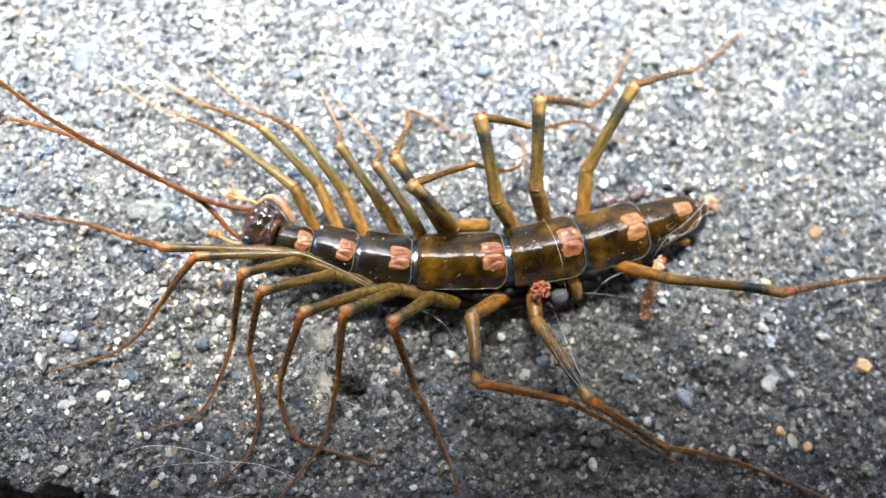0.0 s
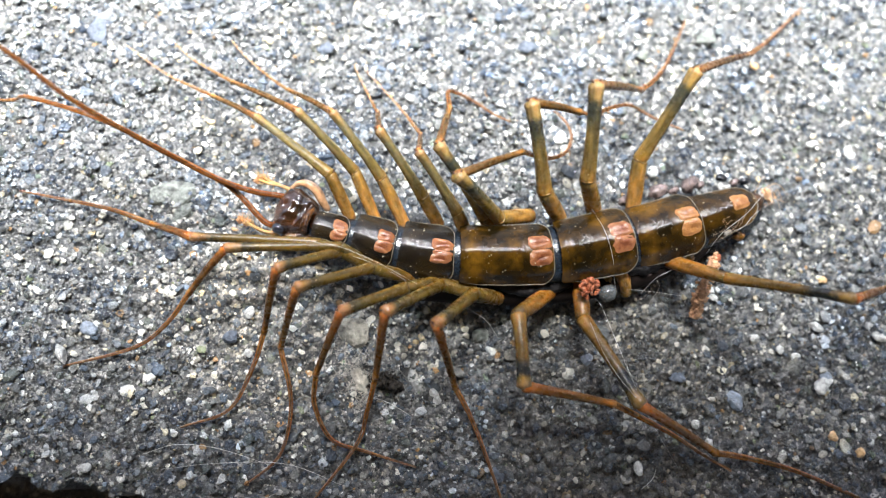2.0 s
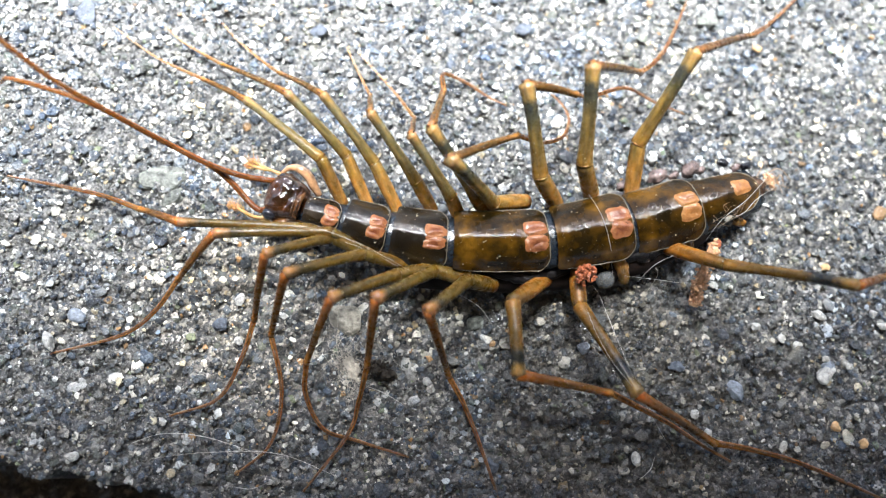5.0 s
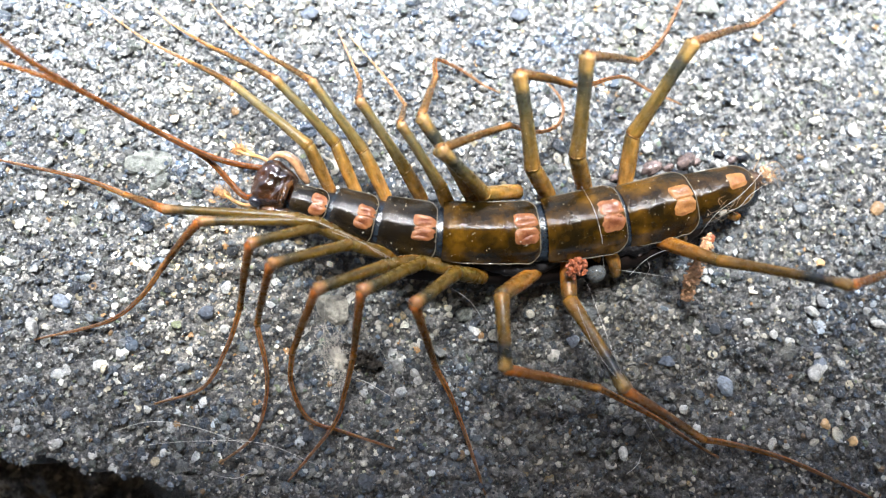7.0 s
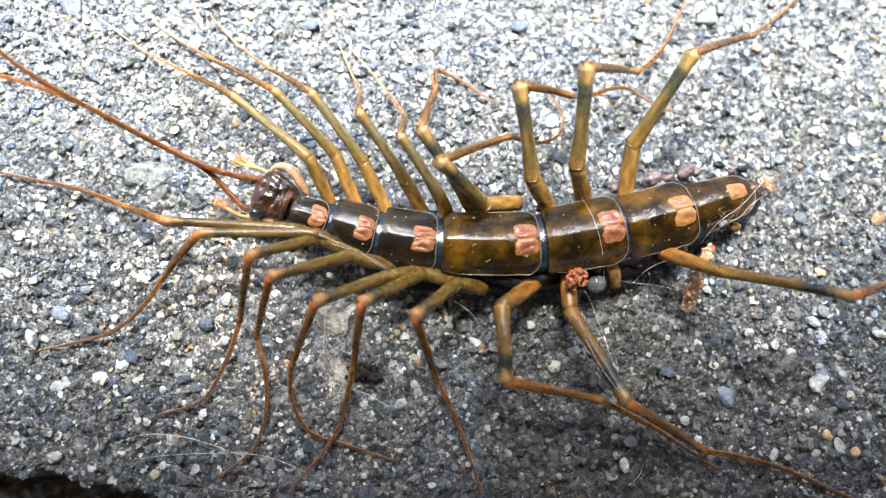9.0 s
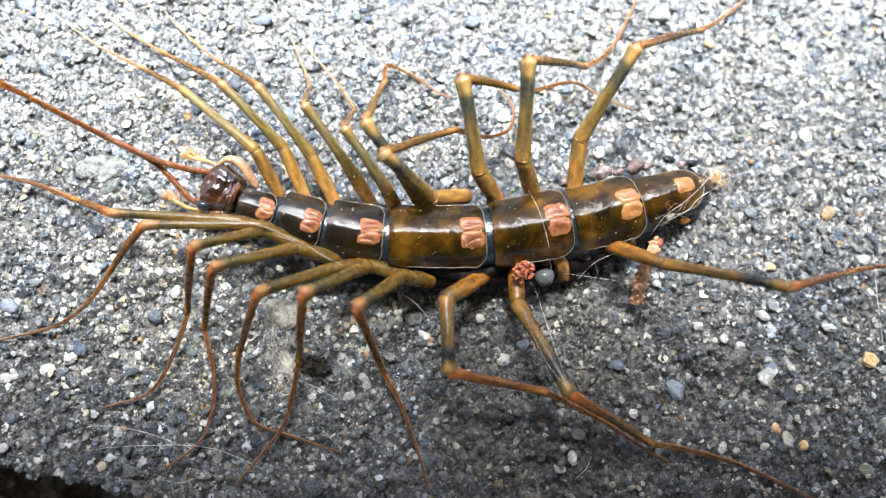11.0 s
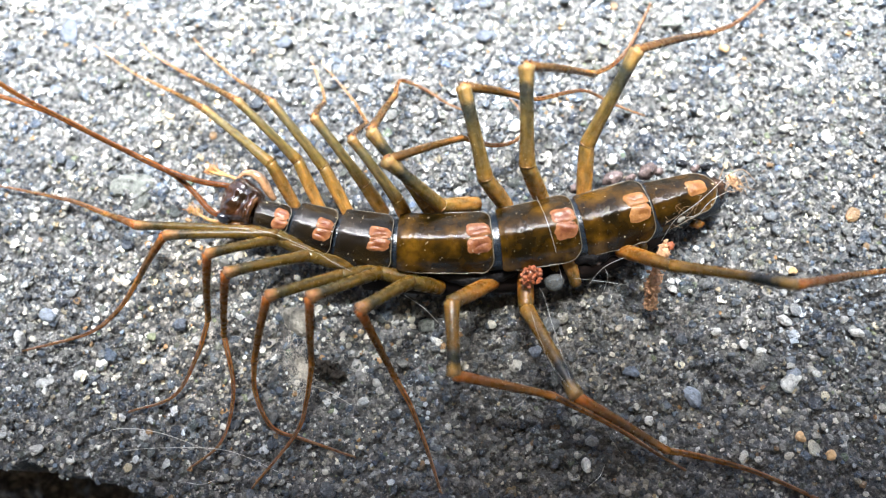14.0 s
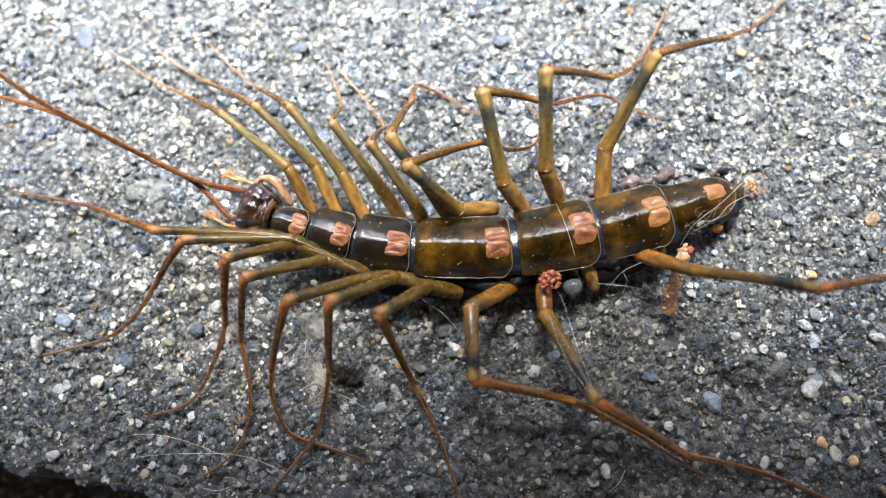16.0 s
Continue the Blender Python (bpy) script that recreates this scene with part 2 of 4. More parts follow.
BANDED = skin("banded_femur", [(0.0, (0.2, 0.11, 0.022)), (0.2, (0.155, 0.098, 0.026)), (0.52, (0.13, 0.09, 0.028)), (0.66, (0.05, 0.045, 0.024)), (0.8, (0.035, 0.036, 0.027)), (0.9, (0.23, 0.155, 0.055)), (1.0, (0.27, 0.165, 0.065))])
BANDED_DARK = skin("dark_banded_femur", [(0.0, (0.191, 0.0974, 0.0202)), (0.2, (0.118, 0.064, 0.013)), (0.6, (0.1, 0.056, 0.012)), (0.7, (0.0143, 0.0156, 0.0151)), (0.83, (0.0153, 0.0165, 0.0156)), (0.9, (0.163, 0.103, 0.0319)), (1.0, (0.192, 0.116, 0.0436))])
KNEE = plain("orange_knee", (0.2, 0.085, 0.026), 0.25, 0.1, scale=1600, spread=0.6, relief=0.00012)
TIBIA = skin("brown_tibia", [(0.0, (0.218, 0.0935, 0.026)), (0.15, (0.104, 0.052, 0.013)), (0.7, (0.0884, 0.0442, 0.0115)), (0.9, (0.156, 0.0728, 0.0182)), (1.0, (0.234, 0.119, 0.0364))])
TARSUS = skin("rusty_tarsus", [(0.0, (0.18, 0.076, 0.016)), (0.4, (0.13, 0.05, 0.011)), (1.0, (0.194, 0.105, 0.0544))], 0.26, 620.0, groove=True)
TARSUS_PALE = skin("peach_tarsus", [(0.0, (0.2, 0.1, 0.035)), (0.4, (0.29, 0.16, 0.07)), (1.0, (0.43, 0.29, 0.18))], 0.26, 620.0, groove=True)
TIBIA_FLECKED = skin("flecked_tibia", [(0.0, (0.14, 0.065, 0.02)), (0.35, (0.075, 0.036, 0.013)), (0.8, (0.06, 0.03, 0.012)), (1.0, (0.14, 0.075, 0.026))])
FEELER = skin("rusty_feeler", [(0.0, (0.135, 0.04, 0.007)), (0.6, (0.2, 0.07, 0.012)), (1.0, (0.26, 0.125, 0.045))], 0.22, 1300.0, groove=True)
COXA = plain("pale_socket", (0.2, 0.15, 0.14), 0.16, 0.4, scale=1500, spread=0.75, Transmission_Weight=0.35)
SHELL_PLAIN = shell("dark_shell", (0.035, 0.016, 0.006), (0.006, 0.005, 0.004), 0.9, (0.05, 0.16), 0.7)
HEAD = shell("head_shell", (0.03, 0.0095, 0.002), (0.005, 0.0026, 0.0015), 0.45, (0.06, 0.16), 1.0)
AMBER_SHELL = shell("amber_shell", (0.09, 0.034, 0.006), (0.014, 0.006, 0.002), 0.9, (0.05, 0.16), 0.8)
SPOT = lobe("salmon_spot", (0.12, 0.036, 0.015), (0.28, 0.118, 0.05))
SPOT_TAN = lobe("orange_spot", (0.15, 0.055, 0.016), (0.33, 0.16, 0.056))
FEELER_TIP = plain("orange_tip", (0.36, 0.17, 0.07), 0.35, 0.2, scale=2500, spread=0.5, relief=0.0002)
FANG = plain("salmon_fang", (0.42, 0.23, 0.115), 0.2, 0.3, Transmission_Weight=0.3, scale=900, spread=0.6, Specular_IOR_Level=0.3)
PALP = skin("straw_palp", [(0.0, (0.34, 0.19, 0.068)), (0.7, (0.422, 0.286, 0.136)), (1.0, (0.306, 0.136, 0.0408))])
FIBRE = plain("white_fibre", (0.5, 0.49, 0.46), 0.4)
THREAD = plain("tan_thread", (0.3, 0.19, 0.1), 0.4)
DUST = plain("pale_dust", (0.4, 0.34, 0.24), 0.6, spread=0.5)
CRUMB_RED = plain("red_crumb", (0.315, 0.0935, 0.04), 0.22, 0.5, spread=0.5)
CRUMB_TAN = plain("tan_crumb", (0.58, 0.33, 0.18), 0.18, 0.5, spread=0.6)
DROP = plain("milky_drop", (0.15, 0.16, 0.16), 0.05, 0.6, spread=0.15, Transmission_Weight=0.5, IOR=1.33)
LINT = plain("beige_lint", (0.6, 0.56, 0.48), 0.7)
SOIL = plain("dark_soil", (0.02, 0.015, 0.01), 0.8, spread=0.6)
STONE_GREEN = plain("grey_green_stone", (0.12, 0.13, 0.115), 0.4, scale=1700, spread=0.9, relief=0.0003)
STONE_WHITE = plain("white_stone", (0.42, 0.42, 0.4), 0.35, scale=2600, spread=0.6, relief=0.0002)
STONE_PALE = plain("pale_beige_stone", (0.28, 0.265, 0.225), 0.5, scale=1900, spread=0.6, relief=0.0004)
STONE_BLUE = plain("blue_grey_stone", (0.18, 0.21, 0.25), 0.4, scale=2600, spread=0.5, relief=0.0002)
STONE_TAN = plain("tan_stone", (0.55, 0.36, 0.18), 0.45, scale=2500, spread=0.4)
STONE_DARK = plain("dark_blue_stone", (0.07, 0.085, 0.11), 0.45, scale=2600, spread=0.6, relief=0.0002)
SPINE = plain("dark_spine", (0.06, 0.025, 0.012), 0.3)
SHADE_BOARD = plain("brown_shade_board", (0.55, 0.37, 0.2), 0.7, scale=60)
NUB = plain("black_nub", (0.011, 0.012, 0.015), 0.14, 0.5, scale=1500, spread=0.6, relief=0.0003)
EYE = plain("black_eye", (0.01, 0.011, 0.016), 0.12, 0.5, spread=0.2)


# ---- mesh helpers ----
def part(name, mesh, material, parent=None, label=""):
    """One mesh object under a thing or a part."""
    mesh.materials.append(material)
    ob = new(name, mesh)
    ob.parent = parent
    if label:
        tagged(ob, label)
    return ob


def surface(name, verts, faces, uvs=None, smooth=True):
    """A mesh from plan points in centimetres, with a uv for each vertex."""
    me = bpy.data.meshes.new(name)
    me.from_pydata([tuple(c * CM for c in v) for v in verts], [], faces)
    if uvs is not None:
        layer = me.uv_layers.new(name="UVMap")
        index = np.empty(len(me.loops), int)
        me.loops.foreach_get("vertex_index", index)
        layer.data.foreach_set("uv", np.asarray(uvs, np.float32)[index].ravel())
    if smooth:
        me.polygons.foreach_set("use_smooth", [True] * len(me.polygons))
    me.update()
    return me


def curve(points, steps):
    """A smooth run of places through the given ones (Catmull-Rom), evenly in number."""
    p = [np.array(q, float) for q in points]
    p = [2 * p[0] - p[1]] + p + [2 * p[-1] - p[-2]]
    out, spans = [], len(p) - 3
    for k in range(steps + 1):
        s = k / steps * spans
        i = min(int(s), spans - 1)
        f = s - i
        a, b, c, d = p[i:i + 4]
        out.append(0.5 * (2 * b + (c - a) * f + (2 * a - 5 * b + 4 * c - d) * f * f + (3 * b - a - 3 * c + d) * f ** 3))
    return out


def tube(name, points, radius, steps=16, sides=10, flat=1.0):
    """A round bar along a smooth curve; radius is a function of 0..1; flat squeezes it in height. Its ends are domed."""
    path = curve(points, steps)
    lengths = np.r_[0, np.cumsum([np.linalg.norm(b - a) for a, b in zip(path, path[1:])])]
    frac = lengths / lengths[-1]
    stations = [(path[0], 0.0, 0.35)] + [(q, f, 1.0) for q, f in zip(path, frac)] + [(path[-1], 1.0, 0.35)]
    ahead = [path[min(i + 1, steps)] - path[max(i - 1, 0)] for i in range(steps + 1)]
    verts, uvs = [], []
    for n, (q, f, full) in enumerate(stations):
        d = ahead[min(max(n - 1, 0), steps)]
        d = d / np.linalg.norm(d)
        side = np.cross(d, (0, 0, 1.0))
        side = side / np.linalg.norm(side) if np.linalg.norm(side) > 1e-3 else np.array((1.0, 0, 0))
        above = np.cross(side, d)
        r = radius(f)
        if n == 0:
            q = q - d * r * 0.4
        if n == len(stations) - 1:
            q = q + d * r * 0.4
        for k in range(sides):
            a = 2 * math.pi * k / sides
            verts.append(q + r * full * (math.cos(a) * side + math.sin(a) * above * flat))
            uvs.append((f, k / sides))
    faces = [(i * sides + k, i * sides + (k + 1) % sides, (i + 1) * sides + (k + 1) % sides, (i + 1) * sides + k)
             for i in range(len(stations) - 1) for k in range(sides)]
    faces += [tuple(range(sides))[::-1], tuple(range(len(verts) - sides, len(verts)))]
    return surface(name, verts, faces, uvs)


def blob(name, at, size, turn=0.0, rough=0.0, seed=0, rings=12, sides=18):
    """An ellipsoid, lumpy by rough, turned about the vertical (degrees)."""
    c, s = math.cos(radians(turn)), math.sin(radians(turn))
    verts, uvs = [], []
    for i in range(rings + 1):
        for k in range(sides):
            b, a = math.pi * i / rings - math.pi / 2, 2 * math.pi * k / sides
            v = Vector((math.cos(b) * math.cos(a), math.cos(b) * math.sin(a), math.sin(b)))
            f = 1 + rough * (noise.noise(v * 2.2 + Vector((seed * 7.1, 0, seed))) + 0.4 * noise.noise(v * 5.5 + Vector((seed, 3, 0))))
            x, y, z = v.x * size[0] * f, v.y * size[1] * f, v.z * size[2] * f
            verts.append((at[0] + c * x - s * y, at[1] + s * x + c * y, at[2] + z))
            uvs.append((i / rings, k / sides))
    faces = [(i * sides + k, i * sides + (k + 1) % sides, (i + 1) * sides + (k + 1) % sides, (i + 1) * sides + k) for i in range(rings) for k in range(sides)]
    return surface(name, verts, faces, uvs)


# ---- the slab ----
def height(x, y):
    """Height of the slab's face over its mean level."""
    p = Vector((x, y, 0.0))
    z = 0.05 * noise.noise(p * 0.8) + 0.03 * noise.noise(p * 3.1) + 0.05 * noise.noise(p * 8.0) + 0.05 * noise.noise(p * 17.0)
    # the slab's worn edge, beyond which the ground lies lower
    line = -1.6 - 0.36 * (x + 4.4) + 0.07 * noise.noise(Vector((x * 3, 0, 5))) + 0.05 * noise.noise(Vector((x * 9, y * 9, 5)))
    wide = 0.2 + 0.08 * noise.noise(Vector((x * 5, y * 5, 9)))
    depth = max(0.0, 1 - ((y - line) / wide) ** 2)
    if y < line:
        depth = max(depth, 1.0 + 0.1 * noise.noise(p * 4.0))
    depth *= min(1.0, max(0.0, (-2.9 - x) / 0.9))
    return z - 1.5 * depth - 0.02


def ground():
    n = 455
    xs, ys = np.linspace(-6.8, 6.8, n), np.linspace(-4.2, 5.0, 310)
    verts = [(x, y, height(x, y) - 0.016) for y in ys for x in xs]
    faces = [(j * n + i, j * n + i + 1, (j + 1) * n + i + 1, (j + 1) * n + i) for j in range(len(ys) - 1) for i in range(n - 1)]
    # the sheet runs on, level, to the horizon
    rim = [i for i in range(n)] + [(j + 1) * n - 1 for j in range(1, len(ys))] + [(len(ys) - 1) * n + i for i in range(n - 2, -1, -1)] + [j * n for j in range(len(ys) - 2, 0, -1)]
    last = rim
    for far in (30, 400, 60000):
        fresh = []
        for i in rim:
            x, y, _ = verts[i]
            d = Vector((x - 0.6, y - 0.4)).normalized() * far
            fresh.append(len(verts))
            verts.append((x + d.x, y + d.y, -0.05))
        faces += [(last[k], fresh[k], fresh[(k + 1) % len(rim)], last[(k + 1) % len(rim)]) for k in range(len(rim))]
        last = fresh
    ob = part("ground", surface("ground", verts, faces), CONCRETE)
    return tagged(ob, "rough grey weathered concrete with exposed sand grains", "ground", kind="structure")


def grains():
    """Thousands of sand grains and stone chips set in the face of the slab."""
    rng = np.random.default_rng(4)
    bm = bmesh.new()
    bmesh.ops.create_icosphere(bm, subdivisions=2, radius=1)
    ball = np.array([v.co for v in bm.verts])
    tris = np.array([[v.index for v in f.verts] for f in bm.faces])
    bm.free()
    bm = bmesh.new()
    bmesh.ops.create_icosphere(bm, subdivisions=1, radius=1)
    small = np.array([v.co for v in bm.verts])
    small_tris = np.array([[v.index for v in f.verts] for f in bm.faces])
    bm.free()
    tiny = np.array([(0, 0, 1), (0.9, 0, 0), (-0.45, 0.8, 0), (-0.45, -0.8, 0), (0, 0, -1)], float)
    tiny_tris = np.array([(0, 1, 2), (0, 2, 3), (0, 3, 1), (4, 2, 1), (4, 3, 2), (4, 1, 3)])
    verts, faces, start = [], [], 0
    for count, low, high, sphere, tri in ((160, 0.07, 0.11, ball, tris), (2600, 0.042, 0.072, ball, tris), (21000, 0.026, 0.05, small, small_tris), (36000, 0.012, 0.027, small, small_tris),
                                          (46000, 0.005, 0.013, tiny, tiny_tris)):
        keep = tri[(sphere[tri].mean(1)[:, 2] > -0.3)]
        # crushed stone: a stock of shapes, each cut by a few chance planes
        stock = []
        for _ in range(160):
            shape = sphere.copy()
            for k in range(8):
                way = rng.standard_normal(3)
                if k < 3:
                    way[2] = abs(way[2]) + 1.6
                way /= np.linalg.norm(way)
                over = (shape @ way - (rng.uniform(0.2, 0.45) if k < 3 else rng.uniform(0.45, 0.85))).clip(0)
                shape -= over[:, None] * way
            b = rng.uniform(-0.6, 0.6)
            stock.append(shape * rng.uniform(0.7, 1.3, 3) @ np.array([[1, 0, 0], [0, math.cos(b), math.sin(b)], [0, -math.sin(b), math.cos(b)]]))
        for _ in range(count):
            x, y = rng.uniform(-5.5, 6.7), rng.uniform(-4.1, 4.9)
            if y > 4.2 - 0.17 * (x + 4.5) + 0.4 or y < -2.1 - 0.17 * (x + 4.5) - 0.4:
                continue
            r, level = low + (high - low) * rng.random() ** 2, height(x, y)
            if level < -0.25 and rng.random() < 0.995:
                continue
            a = rng.uniform(0, 6.283)
            ca, sa = r * math.cos(a), r * math.sin(a)
            z = level + r * (rng.uniform(-0.25, 0.12) if high > 0.02 else 0.6 if high > 0.01 and rng.random() < 0.5 else 2.2)
            verts.append(stock[rng.integers(160)] @ np.array([[ca, sa, 0], [-sa, ca, 0], [0, 0, 0.6 * r]]) + (x, y, z))
            faces.append(keep + start)
            start += len(sphere)
    verts, faces = np.concatenate(verts) * CM, np.concatenate(faces)
    me = bpy.data.meshes.new("sand_grains")
    me.vertices.add(len(verts))
    me.vertices.foreach_set("co", verts.astype(np.float32).ravel())
    me.loops.add(3 * len(faces))
    me.loops.foreach_set("vertex_index", faces.astype(np.int32).ravel())
    me.polygons.add(len(faces))
    me.polygons.foreach_set("loop_start", np.arange(0, 3 * len(faces), 3, dtype=np.int32))
    me.polygons.foreach_set("use_smooth", np.zeros(len(faces), bool))
    me.update(calc_edges=True)
    ob = part("sand_grains", me, GRAIN)
    return tagged(ob, "grey, white and dark sand grains set in concrete", "sand", kind="stuff")


def box(name, low, high, material, label, category):
    """A plain bevelled slab between two corners."""
    bm = bmesh.new()
    bmesh.ops.create_cube(bm, size=1)
    for v in bm.verts:
        v.co = Vector([(h if c > 0 else l) * CM for c, l, h in zip(v.co, low, high)])
    bmesh.ops.bevel(bm, geom=bm.edges[:], offset=0.2 * CM, segments=2)
    me = bpy.data.meshes.new(name)
    bm.to_mesh(me)
    bm.free()
    return tagged(part(name, me, material), label, category, kind="structure")


ground()
grains()
# added out of view, over the near side: a brown board for soft shade and warm bounce
box("ceiling", (-60, -50, 13.4), (60, 4.7, 14.4), SHADE_BOARD, "unseen plain brown board added to shade the slab's near side", "ceiling").matrix_world = pose(0, 0, 0, 0, 0, -6.5)

# ---- the centipede ----
centipede = tagged(new("centipede"), "brown banded house centipede resting on rough concrete", "centipede")

# middle line of the back, from the neck to the tail, with the top's height
SPINE_LINE = [(-1.7, 0.58, 0.47), (-1.329, 0.414, 0.56), (-0.91, 0.214, 0.61), (-0.366, 0.029, 0.66), (0.567, -0.116, 0.71), (1.369, -0.1, 0.67), (2.083, -0.038, 0.59), (2.82, 0.08, 0.46)]


def on_spine(i, u):
    """Place and direction on the back, a share u along its i-th stretch."""
    n, k = len(SPINE_LINE) - 1, 24
    run = curve(SPINE_LINE, n * k)
    s = (i + u) * k
    j = int(np.clip(s, 0, n * k - 1))
    d = run[j + 1] - run[j]
    flat = np.array((d[0], d[1], 0))
    return run[j] + (s - j) * d, flat / np.linalg.norm(flat)


def tergite(i, front, rear, material, spot, spot_size, lift, corner=0.13, inset=0.0, droop=0.0):
    """One back plate: an arched shell with rounded hind corners and a raised rim; half-widths in front and behind."""
    nu, nv = 30, 29
    rows, uvs = [], []
    ends = on_spine(i, 0)[0], on_spine(i, 1)[0]
    level = on_spine(i, 0.5)[0][2]
    length = float(np.linalg.norm(ends[1] - ends[0]))

    def point(u, v):
        q, d = on_spine(i, 0.065 / length + u * (1.0 - 0.065 / length))
        side = np.array((-d[1], d[0], 0))
        h = front + (rear - front) * min(1, u * (1.5 if i < 6 else 1.05))
        behind, before = (1 - u) * length, u * length
        if behind < corner:
            h -= corner - math.sqrt(corner ** 2 - (corner - behind) ** 2)
        if before < 0.05:
            h -= 0.4 * (0.05 - math.sqrt(0.05 ** 2 - (0.05 - before) ** 2))
        full = max(front, rear)
        w = v * h
        arch = abs(w) / full
        z = level - 0.14 * (math.sqrt(w * w + 0.002) - 0.045) - 0.88 * full * (1 - math.sqrt(max(0.0, 1 - (0.93 * arch) ** 2)))
        z += lift * (u - 0.6) - droop * u ** 3 - 0.3 * max(0.0, 0.06 - before) - 0.2 * max(0.0, 0.05 - behind)
        z += 0.004 * math.exp(-(v / 0.08) ** 2) - 0.012 * math.exp(-((abs(v) - 0.86) / 0.07) ** 2)
        return q * (1, 1, 0) + side * w + (0, 0, z)

    for a in range(nu + 1):
        for b in range(nv + 1):
            u, v = 0.5 - 0.5 * math.cos(math.pi * a / nu), 2 * b / nv - 1
            rows.append(point(u, v))
            uvs.append((u, 0.5 + 0.5 * v))
    top = len(rows)
    rows += [p - np.array((0, 0, 0.02)) for p in rows]
    uvs += uvs
    w = nv + 1
    faces = [(a * w + b, (a + 1) * w + b, (a + 1) * w + b + 1, a * w + b + 1) for a in range(nu) for b in range(nv)]
    faces += [tuple(top + k for k in f[::-1]) for f in faces]
    edge = [b for b in range(nv + 1)] + [a * w + nv for a in range(1, nu + 1)] + [nu * w + b for b in range(nv - 1, -1, -1)] + [a * w for a in range(nu - 1, 0, -1)]
    faces += [(edge[k], edge[(k + 1) % len(edge)], top + edge[(k + 1) % len(edge)], top + edge[k]) for k in range(len(edge))]
    plate = part("tergite", surface("tergite", rows, faces, uvs), material, centipede, "glossy mottled brown back plate")
    # two puffed lobes side by side at the hind edge, each pinched into folds along the body
    rng = random.Random(i + 20)
    for side in (-1, 1) if i < 6 else (0.45,):
        verts, marks, rings, sides = [], [], 14, 40
        seed = rng.uniform(0, 50)
        for a in range(rings + 1):
            for k in range(sides):
                t = 2 * math.pi * k / sides
                square = (math.cos(t) ** 4 + math.sin(t) ** 4) ** -0.25
                c, n = math.cos(t) * square, math.sin(t) * square
                f = a / rings
                ragged = 1 + 0.16 * noise.noise(Vector((1.6 * math.cos(t), 1.6 * math.sin(t), seed))) + 0.09 * noise.noise(Vector((5 * math.cos(t), 5 * math.sin(t), seed)))
                # waisted half-way along, and notched in front where the two lobes meet
                waist = 1 - 0.05 * math.exp(-((f * c + 0.1) / 0.28) ** 2) if n * side > 0 or i == 6 else 1.0
                notch = 0.22 * max(0.0, -n * side) * max(0.0, c) if i < 6 else 0.0
                x = max(0.004, inset + spot_size * (0.122 + 0.114 * f * ragged * c * (1 - notch)))
                w = side * spot_size * 0.066 + spot_size * 0.07 * f * ragged * waist * n
                p = point(1 - x / length, w / rear)
                edge = 1 - f ** 5
                folds = abs(math.sin((w / spot_size) * 34 + 2.5 * noise.noise(Vector((p[0] * 7, p[1] * 7, seed))))) ** 0.7
                p[2] += spot_size * edge * (0.005 + 0.011 * folds + 0.012 * noise.noise(Vector((p[0] * 12, p[1] * 14, seed)))) - 0.002
                verts.append(p)
                marks.append((f, folds))
        mesh = surface("spot", verts, [(a * sides + k, (a + 1) * sides + k, (a + 1) * sides + (k + 1) % sides, a * sides + (k + 1) % sides) for a in range(rings) for k in range(sides)], marks)
        part("spot", mesh, spot, plate, "puffed salmon spot at the hind edge")
    # dust lying on the plate
    dust, facets = [], []
    for _ in range(int(26 * length / 0.6)):
        p, r = point(rng.uniform(0.04, 0.98), rng.uniform(-0.97, 0.97)), 0.0025 + 0.011 * rng.random() ** 4
        n = len(dust)
        dust += [p + r * np.array(q) * rng.uniform(0.6, 1.4) for q in ((1, 0, 0.3), (-0.4, 0.9, 0.3), (-0.5, -0.8, 0.3), (0, 0, 1.1), (0.1, 0.1, -0.6))]
        facets += [(n, n + 1, n + 3), (n + 1, n + 2, n + 3), (n + 2, n, n + 3), (n + 1, n, n + 4), (n + 2, n + 1, n + 4), (n, n + 2, n + 4)]
    part("dust", surface("dust", dust, facets, smooth=False), DUST, plate, "scattered pale dust")
    outline = [point(u, -0.985 + 0.03 * noise.noise(Vector((u * 6, i, 0)))) for u in np.linspace(0.1, 0.97, 14)] + [point(0.995, v) for v in np.linspace(-0.97, 0.97, 9)] + [point(u, 0.985) for u in np.linspace(0.97, 0.1, 14)]
    part("rim", tube("rim", outline, lambda f: (0.0042 + 0.003 * noise.noise(Vector((f * 17, i, 3)))) * min(1, 8 * f, 8 * (1 - f)) + 0.0008, 110, 6), RIM, plate, "thin pale raised rim")
    return plate


for i, front, rear, material, spot, spot_size, lift, inset in (
        (0, 0.15, 0.17, SHELL_HEAD, SPOT, 0.82, -0.02, 0.0), (1, 0.22, 0.255, SHELL_HEAD, SPOT, 0.86, -0.025, 0.0), (2, 0.265, 0.3, SHELL_HEAD, SPOT, 0.95, -0.03, 0.0), (3, 0.29, 0.305, SHELL_BROWN, SPOT, 1.12, -0.02, 0.0),
        (4, 0.315, 0.335, SHELL_BROWN, SPOT, 1.15, 0.015, 0.0), (5, 0.315, 0.32, SHELL_TAIL, SPOT_TAN, 1.08, 0.045, 0.0), (6, 0.275, 0.18, SHELL_TAIL, SPOT_TAN, 1.02, 0.025, 0.12)):
    tergite(i, front, rear, material, spot, spot_size, lift, 0.215 if i == 6 else 0.13, inset, 0.14 if i == 6 else 0.0)


